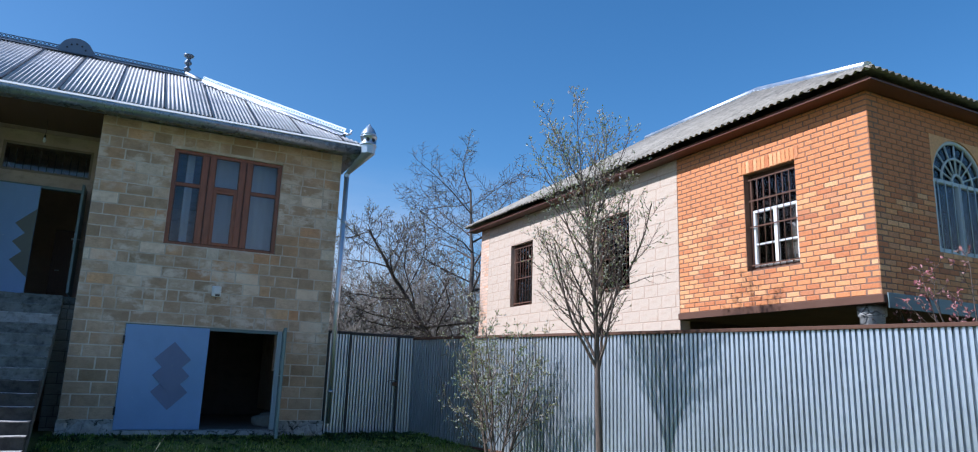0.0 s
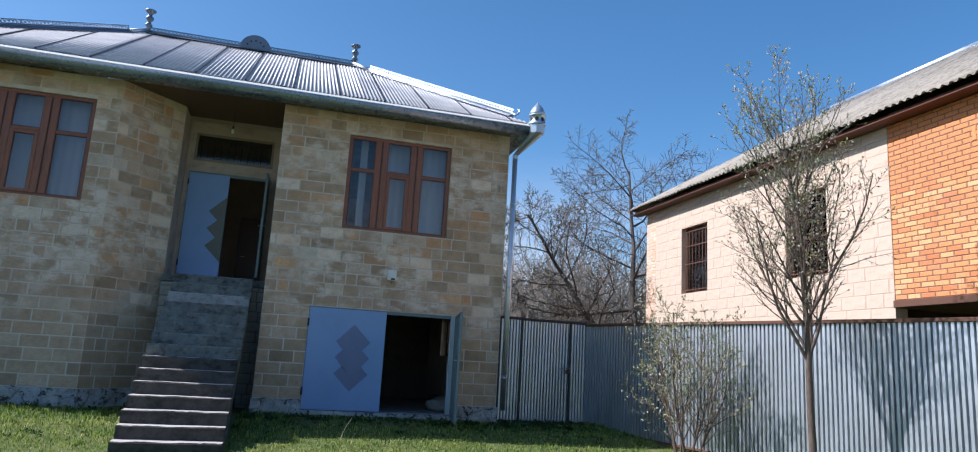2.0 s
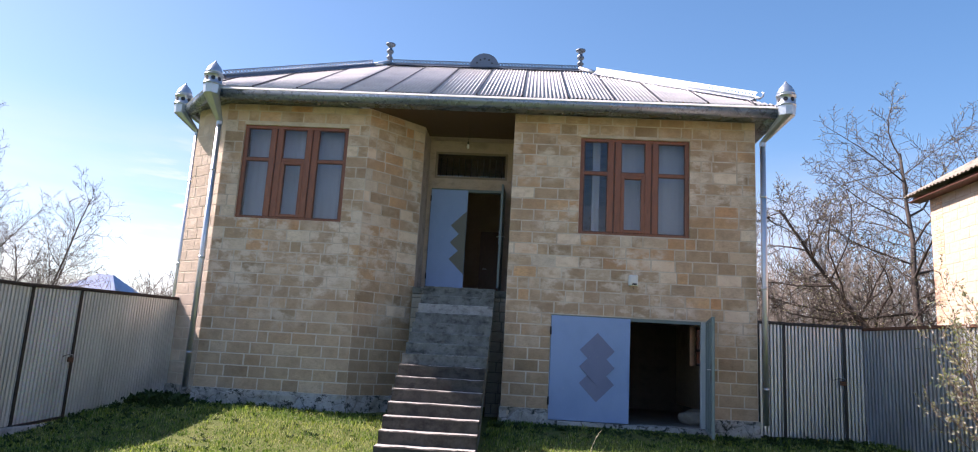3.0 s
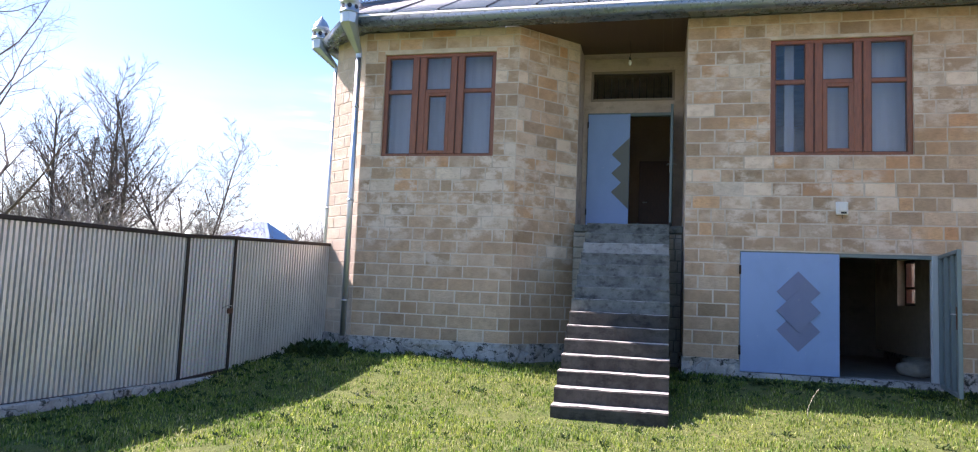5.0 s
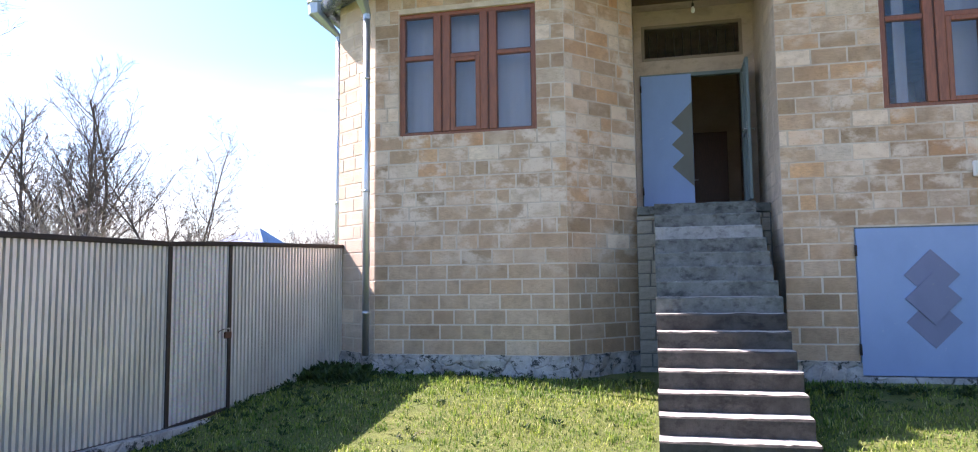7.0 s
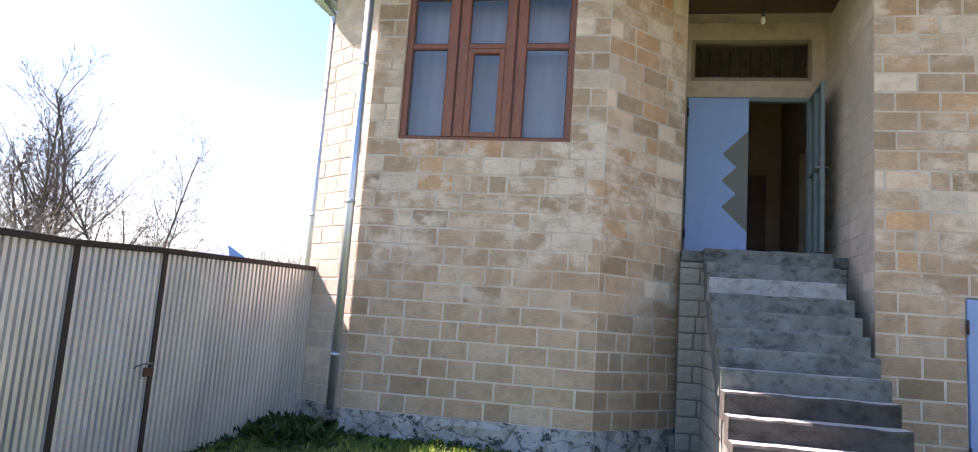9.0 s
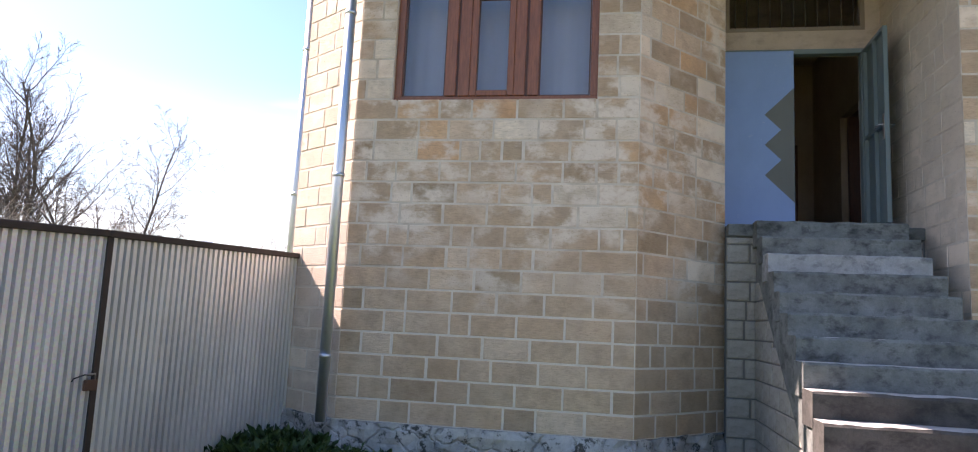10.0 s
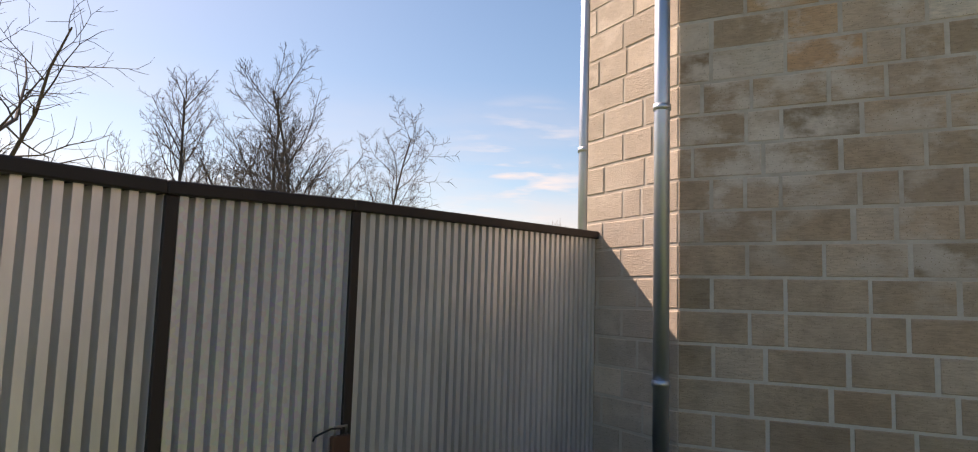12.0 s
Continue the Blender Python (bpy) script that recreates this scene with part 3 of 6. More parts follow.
def plain_wall(name, p0, p1, z0, z1, thick, material, label, holes=()):
    m, length = along(p0, p1)
    us = sorted({0.0, length, *[u for h in holes for u in h[:2]]})
    vs = sorted({z0, z1, *[v for h in holes for v in h[2:]]})
    bm = bmesh.new()
    for u0, u1 in zip(us, us[1:]):
        for v0, v1 in zip(vs, vs[1:]):
            if not any(h[0] <= (u0 + u1) / 2 <= h[1] and h[2] <= (v0 + v1) / 2 <= h[3] for h in holes):
                box(bm, u0, u1, 0, thick, v0, v1)
    bmesh.ops.remove_doubles(bm, verts=bm.verts, dist=0.0005)
    ob = part(name, bm, material)
    ob.matrix_basis = m
    return tagged(ob, label, "wall", kind="structure")


plain_wall("wall_house_left", (-5.98, BACK), (-5.98, 15.34), 0, TZ, 0.3, PLASTER, "plain side wall of the house")
plain_wall("wall_house_back", (5.13, BACK), (-6.0, BACK), 0, TZ, 0.3, PLASTER, "plain rear wall of the house")
DOOR = (-1.245, 0.38, 2.51, 4.79)
TRANSOM = (-1.205, 0.39, 5.03, 5.63)
X0 = -1.36
plain_wall("wall_porch_back", (X0, DY), (0.57, DY), 0.2, TZ, 0.25, PLASTER, "smooth beige plastered wall around the entrance door", [(DOOR[0] - X0, DOOR[1] - X0, DOOR[2], DOOR[3]), (TRANSOM[0] - X0, TRANSOM[1] - X0, TRANSOM[2], TRANSOM[3])])
plain_wall("wall_porch_left", (-1.335, 15.81), (-1.335, DY - 0.002), PZ, TZ, 0.25, PLASTER, "plastered porch return beside the entrance door")
plain_wall("wall_hall_left", (-1.6, 22.5), (-1.6, 16.96), 2.5, TZ, 0.12, INNER, "brown painted hall wall")
plain_wall("wall_hall_right", (0.82, 16.96), (0.82, 22.5), 2.5, TZ, 0.12, INNER, "brown painted hall wall with a doorway", [(0.9, 1.8, 2.5, 4.55)])
plain_wall("wall_hall_end", (-1.6, 20.2), (0.82, 20.2), 2.5, TZ, 0.12, INNER, "brown painted wall closing the hall", [(1.25, 2.05, 2.5, 4.5)])
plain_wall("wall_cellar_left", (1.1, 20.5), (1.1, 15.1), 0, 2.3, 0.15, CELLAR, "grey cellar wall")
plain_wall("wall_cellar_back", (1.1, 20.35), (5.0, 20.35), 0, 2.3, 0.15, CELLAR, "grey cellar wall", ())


def plinth(name, p0, p1, z0, z1, seed):
    """Rough rendered footing under the blocks, standing out a little, with an uneven face."""
    m, length = along(p0, p1)
    rng = random.Random(seed)
    bm = bmesh.new()
    n, k = max(2, int(length / 0.07)), 7
    grid = []
    for j in range(k + 1):
        row = []
        for i in range(n + 1):
            u, v = length * i / n, z0 + (z1 - z0) * j / k
            bulge = -0.035 + 0.05 * (noise.noise(Vector((u * 3.1, v * 4.5, seed))) + 0.5 * noise.noise(Vector((u * 9, v * 9, seed + 3))))
            if j == k:
                v += 0.02 * noise.noise(Vector((u * 6, 0, seed)))
            row.append(bm.verts.new((u, bulge, v)))
        grid.append(row)
    grid.append([bm.verts.new((length * i / n, 0.2, z1 - 0.004)) for i in range(n + 1)])
    for r0, r1 in zip(grid, grid[1:]):
        for i in range(n):
            bm.faces.new((r0[i], r0[i + 1], r1[i + 1], r1[i]))
    ob = part(name, bm, PLINTH)
    ob.matrix_basis = m
    return tagged(ob, "rough cracked cement footing along the wall", "plinth", kind="structure")


plinth("plinth_front_left", (-5.16, FY), (-2.25, FY), -0.1, PL, 2)
plinth("plinth_bay_right", (-2.28, FY), D, -0.1, PL, 6)
plinth("plinth_bay_left", A, (-5.12, FY), -0.1, PL, 9)
plinth("plinth_front_right", (0.54, FY), (1.42, FY), -0.1, PZ, 4)
plinth("plinth_front_end", (4.2, FY), (5.15, FY), -0.1, PZ, 14)
plinth("plinth_right", (5.13, FY + 0.02), (5.13, BACK), -0.1, PZ, 24)
plinth("plinth_porch", (0.56, 15.7), (0.56, FY), -0.1, PZ, 21)
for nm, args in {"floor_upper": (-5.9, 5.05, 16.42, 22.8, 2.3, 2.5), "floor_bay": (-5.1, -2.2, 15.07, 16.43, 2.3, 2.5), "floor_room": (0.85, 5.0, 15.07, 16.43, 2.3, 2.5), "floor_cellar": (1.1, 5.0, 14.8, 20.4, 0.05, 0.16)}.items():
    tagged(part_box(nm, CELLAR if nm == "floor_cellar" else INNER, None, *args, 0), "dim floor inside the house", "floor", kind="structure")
for nm, args in {"ceiling": (-5.9, 5.05, 16.42, 22.8, 5.882, 5.96), "ceiling_bay": (-5.1, -2.35, 15.07, 16.42, 5.882, 5.96), "ceiling_room": (0.88, 5.0, 15.07, 16.42, 5.882, 5.96)}.items():
    tagged(part_box(nm, PLASTER, None, *args, 0), "plain ceiling inside the house", "ceiling", kind="structure")


def soffit():
    """Brown boards over the porch and under the eaves."""
    bm = bmesh.new()
    for i in range(20):
        x = -2.3 + i * 0.145
        box(bm, x, x + 0.1438, FY - 0.02, DY + 0.05, TZ + 0.006, TZ + 0.026)
    tagged(part("ceiling_porch", bm, SOFFIT), "dark brown boarded porch ceiling", "ceiling", kind="structure")


soffit()


# ---- windows ----
def window(name, x0, x1, z0, z1, label, dark_left):
    """Brown three-light window: fixed lights at the sides, a hopper over an opening sash in the middle."""
    w, h = x1 - x0, z1 - z0
    root = thing(name, (x0, FY + 0.055, z0), label, "window", kind="structure")
    bm = bmesh.new()
    for a in ((0, w, 0.03, 0, 0.055), (0, w, 0.03, h - 0.06, h)):
        box(bm, a[0], a[1], 0, 0.09, a[3], a[4], 0.004)
    for a in ((0, 0.075), (w - 0.075, w)):
        box(bm, a[0], a[1], 0.001, 0.089, 0.0552, h - 0.0602, 0.004)
    part("frame", bm, BROWN, root)
    c = [0.078, w * 0.255, w * 0.378, w * 0.598, w * 0.718, w - 0.078]
    for a, b in ((c[1], c[2]), (c[3], c[4])):
        mid = (a + b) / 2
        bm = bmesh.new()
        box(bm, a, mid - 0.012, -0.012, 0.085, 0.057, h - 0.062, 0.006)
        box(bm, mid + 0.012, b, -0.012, 0.085, 0.057, h - 0.062, 0.006)
        part("mullion", bm, BROWN, root)
        part_box("groove", BROWNDARK, root, mid - 0.0118, mid + 0.0118, 0.012, 0.08, 0.058, h - 0.063, 0)
    tz = h * 0.635
    for k, (a, b) in enumerate(((c[0], c[1]), (c[2], c[3]), (c[4], c[5]))):
        a, b = a + 0.001, b - 0.001
        part_box("transom_bar", BROWN, root, a, b, 0.002, 0.084, tz - 0.03, tz + 0.03, 0.005)
        spans = [(0.058, tz - 0.032), (tz + 0.032, h - 0.064)]
        for s, (v0, v1) in enumerate(spans):
            if k == 1 and s == 0:
                bm = bmesh.new()
                for q in ((a, a + 0.07, v0, v1), (b - 0.07, b, v0, v1), (a + 0.0705, b - 0.0705, v0, v0 + 0.06), (a + 0.0705, b - 0.0705, v1 - 0.06, v1)):
                    box(bm, q[0], q[1], -0.008, 0.08, q[2], q[3], 0.006)
                sash = part("sash", bm, BROWN, root)
                part_box("pane", GLASS, root, a + 0.07, b - 0.07, 0.03, 0.036, v0 + 0.06, v1 - 0.06, 0).visible_shadow = False
                part_box("gasket", BLACK, sash, a + 0.066, a + 0.0725, 0.026, 0.04, v0 + 0.06, v1 - 0.06, 0)
            else:
                part_box("pane", GLASS, root, a, b, 0.03, 0.036, v0, v1, 0).visible_shadow = False
                bm = bmesh.new()
                for q in ((a, a + 0.012, v0, v1), (b - 0.012, b, v0, v1), (a + 0.012, b - 0.012, v0, v0 + 0.012), (a + 0.012, b - 0.012, v1 - 0.012, v1)):
                    box(bm, q[0], q[1], 0.015, 0.029, q[2], q[3])
                part("bead", bm, BROWNDARK, root)
    cur = thing("curtain", (x0, FY + 0.4, z0 - 0.15), "sheer white curtain hanging behind the window", "curtain")
    spans = [(0.0, w)] if not dark_left else [(0.02, 0.10), (0.27, 0.42), (0.62, w)]
    for a, b in spans:
        bm = bmesh.new()
        n = int((b - a) / 0.012)
        lo = [bm.verts.new((a + i * 0.012, 0.006 * math.sin(i * 0.5) + 0.008 * math.sin(i * 0.17 + 1), 0)) for i in range(n + 1)]
        hi = [bm.verts.new((v.co.x, v.co.y * 0.6, h + 0.25)) for v in lo]
        for i in range(n):
            bm.faces.new((lo[i], lo[i + 1], hi[i + 1], hi[i])).smooth = True
        part("drape", bm, CURTAIN, cur)
    part_box("curtain_rod", WHITE, cur, -0.1, w + 0.1, -0.01, 0.01, h + 0.25, h + 0.275, 0.003)
    for x in (-0.08, w + 0.08):
        part_box("bracket", WHITE, cur, x - 0.01, x + 0.01, -0.1, -0.0105, h + 0.25, h + 0.27, 0.002)
    return root


window("window_1", *WL, "brown framed three-light window with sheer curtains", False)
window("window_2", *WR, "brown framed three-light window, one curtain drawn aside", True)


# ---- entrance ----
def diamond(bm, cx, cz, rx, rz, y0, y1, clip=None, skip=None):
    poly = [(cx - rx, cz), (cx, cz - rz), (cx + rx, cz), (cx, cz + rz)]
    if clip is not None:
        poly = [(cx - rx, cz), (clip, cz - rz * (1 - (cx - clip) / rx)), (clip, cz + rz * (1 - (cx - clip) / rx))] if clip < cx else [(cx - rx, cz), (cx, cz - rz), (clip, cz - rz * (1 - (clip - cx) / rx)), (clip, cz + rz * (1 - (clip - cx) / rx)), (cx, cz + rz)]
    prism(bm, poly, y0, y1)


def entrance():
    root = thing("entrance_door", (0, DY - 0.03, 0), "pale blue steel double door, one leaf open, olive diamonds", "door")
    bm = bmesh.new()
    x0, x1, z0, z1 = DOOR
    for q in ((x0, x0 + 0.05, z0, z1), (x1 - 0.05, x1, z0, z1), (x0 + 0.0505, x1 - 0.0505, z1 - 0.06, z1), (x0 + 0.0505, x1 - 0.0505, z0, z0 + 0.085)):
        box(bm, q[0], q[1], 0, 0.1, q[2], q[3], 0.004)
    part("door_frame", bm, LEAFBACK, root)
    mid = -0.43
    leaf = part_box("leaf", DOORBLUE, root, x0 + 0.012, mid, -0.045, -0.002, z0 + 0.09, z1 - 0.035, 0.006)
    for cz in (3.965, 3.60, 3.235):
        bm = bmesh.new()
        diamond(bm, mid, cz, 0.335, 0.33, -0.056 + 0.002 * cz, -0.044, clip=mid - 0.004)
        part("diamond", bm, DIAMOND2, leaf, "olive grey half diamond")
    for z in (2.85, 4.55):
        bm = bmesh.new()
        tube(bm, [(x0 + 0.01, -0.05, z - 0.06), (x0 + 0.01, -0.05, z + 0.06)], 0.013, 8)
        part("hinge", bm, IRON, leaf)
    # the open leaf, turned out towards the garden
    op = new("open_leaf", mesh_of(_leaf_panel(0.72, z0 + 0.09, z1 - 0.035), "open_leaf"))
    op.data.materials.append(LEAFBACK)
    op.parent = root
    op.matrix_basis = Matrix.Translation((x1 - 0.015, -0.02, 0)) @ Matrix.Rotation(radians(-91.5), 4, "Z")
    op["label"] = "open grey-green steel leaf with stiffening bars"
    bm = bmesh.new()
    box(bm, 0.65, 0.71, -0.036, -0.031, 3.5, 3.78, 0.002)
    part("lock_plate", bm, STEEL, op, "chrome lock plate")
    bm = bmesh.new()
    tube(bm, [(0.68, -0.03, 3.66), (0.68, -0.075, 3.66), (0.57, -0.08, 3.66)], 0.009, 8)
    part("handle", bm, STEEL, op, "chrome lever handle")
    bm = bmesh.new()
    tube(bm, [(0.68, 0.015, 3.66), (0.68, 0.075, 3.66), (0.57, 0.08, 3.66)], 0.009, 8)
    part("handle", bm, STEEL, op, "chrome lever handle")


def _leaf_panel(w, z0, z1):
    bm = bmesh.new()
    box(bm, 0, w, 0.012, 0.016, z0, z1)
    for q in ((0, 0.04, z0, z1), (w - 0.04, w, z0, z1), (0.0405, w - 0.0405, z0, z0 + 0.04), (0.0405, w - 0.0405, z1 - 0.04, z1), (0.0405, w - 0.0405, (z0 + z1) / 2 - 0.02, (z0 + z1) / 2 + 0.02), (w / 2 - 0.02, w / 2 + 0.02, z0 + 0.0405, (z0 + z1) / 2 - 0.0205), (w / 2 - 0.02, w / 2 + 0.02, (z0 + z1) / 2 + 0.0205, z1 - 0.0405)):
        box(bm, q[0], q[1], -0.03, 0.0119, q[2], q[3], 0.003)
    return bm


entrance()


def transom_window():
    x0, x1, z0, z1 = TRANSOM
    root = thing("window_3", (0, DY + 0.02, 0), "dark transom window with iron bars over the entrance", "window", kind="structure")
    bm = bmesh.new()
    for q in ((x0, x0 + 0.05, z0, z1), (x1 - 0.05, x1, z0, z1), (x0 + 0.0505, x1 - 0.0505, z0, z0 + 0.05), (x0 + 0.0505, x1 - 0.0505, z1 - 0.05, z1)):
        box(bm, q[0], q[1], -0.025, 0.08, q[2], q[3], 0.004)
    part("frame", bm, TRANSOM_PAINT, root)
    part_box("pane", GLASS, root, x0 + 0.05, x1 - 0.05, 0.05, 0.056, z0 + 0.05, z1 - 0.05, 0).visible_shadow = False
    for i in range(11):
        x = x0 + 0.12 + i * (x1 - x0 - 0.24) / 10
        bm = bmesh.new()
        tube(bm, [(x, 0.0, z0 + 0.04), (x, 0.0, z1 - 0.14)], 0.007, 6)
        part("bar", bm, IRON, root)


transom_window()


def bulb():
    root = thing("pendant_bulb", (-0.42, 15.75, 0), "bare bulb on a short cable under the porch ceiling", "lamp")
    bm = bmesh.new()
    tube(bm, [(0, 0, TZ + 0.01), (0.01, 0, 5.7), (0, 0, 5.58)], 0.004, 6)
    part("cable", bm, BLACK, root)
    bm = bmesh.new()
    lathe(bm, [(0.018, 5.53), (0.02, 5.54), (0.018, 5.585)], 10)
    part("socket", bm, BLACK, root)
    bm = bmesh.new()
    lathe(bm, [(0.004, 5.43), (0.022, 5.445), (0.03, 5.47), (0.026, 5.5), (0.016, 5.53)], 12)
    part("bulb", bm, WHITE, root)


bulb()


def inner_door():
    root = thing("door_frame", (0.82, 17.86, 2.5), "brown wooden door frame inside the hall", "door frame")
    bm = bmesh.new()
    for q in ((-0.03, 0.06), (0.84, 0.93)):
        box(bm, -0.03, 0.15, q[0], q[1], 0, 2.05, 0.004)
    part("jamb", bm, BROWNDARK, root)
    part_box("head", BROWNDARK, root, -0.03, 0.15, -0.03, 0.93, 2.0505, 2.13, 0.004)
    root = thing("inner_door", (-0.35, 20.17, 2.5), "dark brown wooden door at the end of the hall", "door")
    part_box("panel", BROWNDARK, root, 0.0, 0.8, 0, 0.045, 0.01, 2.0, 0.006)
    bm = bmesh.new()
    tube(bm, [(0.1, 0, 1.0), (0.1, -0.05, 1.0), (0.2, -0.05, 1.0)], 0.01, 8)
    part("handle", bm, STEEL, root, "chrome lever handle")


inner_door()


# ---- stairs ----
SX0, SX1, SY, RISE, TREAD, FIRST = -1.08, 0.325, 11.83, 0.1878, 0.255, -0.12


def stairs():
    root = thing("staircase", (0, 0, 0), "weathered grey concrete outdoor staircase up to the entrance", "staircase")
    rng = random.Random(4)
    for k in range(15):
        z = FIRST + RISE * k
        y0 = SY + TREAD * k
        y1 = y0 + TREAD if k < 14 else DY - 0.04
        bm = bmesh.new()
        n = 30
        grow = -0.025 * (14 - k) / 14
        xa, xb = SX0 + grow * 0.8 + rng.uniform(-0.008, 0.008), SX1 + rng.uniform(-0.008, 0.008)
        rings = []
        for i in range(n + 1):
            x = xa + (xb - xa) * i / n
            w = 0.016 * noise.noise(Vector((x * 3, k * 3.1, 0))) + 0.009 * noise.noise(Vector((x * 14, k * 7.7, 2)))
            v = 0.013 * noise.noise(Vector((x * 3.5, k * 2.3, 5))) + 0.006 * noise.noise(Vector((x * 17, k * 5.3, 9)))
            zb = z - RISE - 0.07 if k else -0.45
            rings.append([bm.verts.new(p) for p in ((x, y0 + w + 0.012, zb), (x, y0 + w + 0.004, z - 0.02), (x, y0 + w + 0.018, z + v), (x, y1 + 0.03, z + v * 0.3), (x, y1 + 0.03, zb))])
        for a, b in zip(rings, rings[1:]):
            for i in range(5):
                j = (i + 1) % 5
                bm.faces.new((a[i], b[i], b[j], a[j]))
        bm.faces.new(rings[0])
        bm.faces.new(rings[-1][::-1])
        st = part("step", bm, STEPLIME if k == 12 else STEP_SHADED if k < 7 else STEP, root, "whitish limewashed step" if k == 12 else "")
        st.data.materials.append(STEPTOP_LIT)
        # upward faces get the colour with sunlight painted in
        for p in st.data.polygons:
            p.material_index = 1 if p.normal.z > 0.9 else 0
    # sloping slab under the steps
    bm = bmesh.new()
    top = SY + TREAD * 14
    prof = [(SY + 0.3, -0.45), (SY + 0.27, FIRST - 0.1), (top + 0.1, FIRST + RISE * 13 - 0.06), (top + 0.1, FIRST + RISE * 13 - 0.34), (SY + 0.75, -0.45)]
    a = [bm.verts.new((SX0 + 0.012, y, z)) for y, z in prof]
    b = [bm.verts.new((SX1 - 0.012, y, z)) for y, z in prof]
    bm.faces.new(a)
    bm.faces.new(b[::-1])
    for i in range(5):
        j = (i + 1) % 5
        bm.faces.new((a[i], b[i], b[j], a[j]))
    part("slab", bm, STEP, root)
    # landing slab running to both side walls
    part_box("landing", STEP, root, -1.33, 0.553, 15.62, DY - 0.035, FIRST + RISE * 14 - 0.135, FIRST + RISE * 14 - 0.006, 0.01)


stairs()


def grey_masonry(name, p0, p1, z0, top, seed, label):
    """Grey cement block infill with dark joints; top(u) gives the height at u."""
    m, length = along(p0, p1)
    rng = random.Random(seed)
    root = thing(name, m, label, "wall", kind="structure")
    bm = bmesh.new()
    n = 24
    lo = [[bm.verts.new((length * i / n, y, z0)) for i in range(n + 1)] for y in (0.012, 0.12)]
    hi = [[bm.verts.new((length * i / n, y, max(top(length * i / n), z0 + 0.01))) for i in range(n + 1)] for y in (0.012, 0.12)]
    for i in range(n):
        bm.faces.new((lo[0][i], lo[0][i + 1], hi[0][i + 1], hi[0][i]))
        bm.faces.new((lo[1][i + 1], lo[1][i], hi[1][i], hi[1][i + 1]))
        bm.faces.new((hi[0][i], hi[0][i + 1], hi[1][i + 1], hi[1][i]))
    part("core", bm, MORTAR_GREY, root)
    z, row = z0, 0
    while z < top(0) + 3:
        u = 0.006
        while u < length - 0.04:
            l = min(rng.choice((0.4, 0.4, 0.2, 0.3)) * (0.6 if u < 0.01 and row % 2 else 1), length - 0.006 - u)
            h = min(0.195, min(top(u), top(u + l)) - z) - 0.015
            if l > 0.05 and h > 0.05:
                ob = new("grey_block", piece_mesh("grey_block", l - 0.015, round(h, 2), 0.05, GREYBLOCK, 0.008))
                ob.parent = root
                ob.matrix_basis = Matrix.Translation((u, -rng.uniform(0, 0.006), z + 0.008))
            u += l
        z += 0.195
        row += 1
        if z > 2.6:
            break


LTOP = FIRST + RISE * 14 - 0.14
grey_masonry("wall_landing_left", (-1.34, 15.64), (SX0 + 0.09, 15.64), -0.05, lambda u: LTOP, 31, "grey cement block wall under the landing")
grey_masonry("wall_landing_right", (SX1 - 0.09, 15.64), (0.553, 15.64), -0.05, lambda u: LTOP, 33, "grey cement block wall under the landing")
grey_masonry("wall_stair_side", (SX0 + 0.02, 15.645), (SX0 + 0.02, 12.6), -0.05, lambda u: LTOP - 0.22 - u * RISE / TREAD * 0.985, 35, "grey cement block infill under the flight")


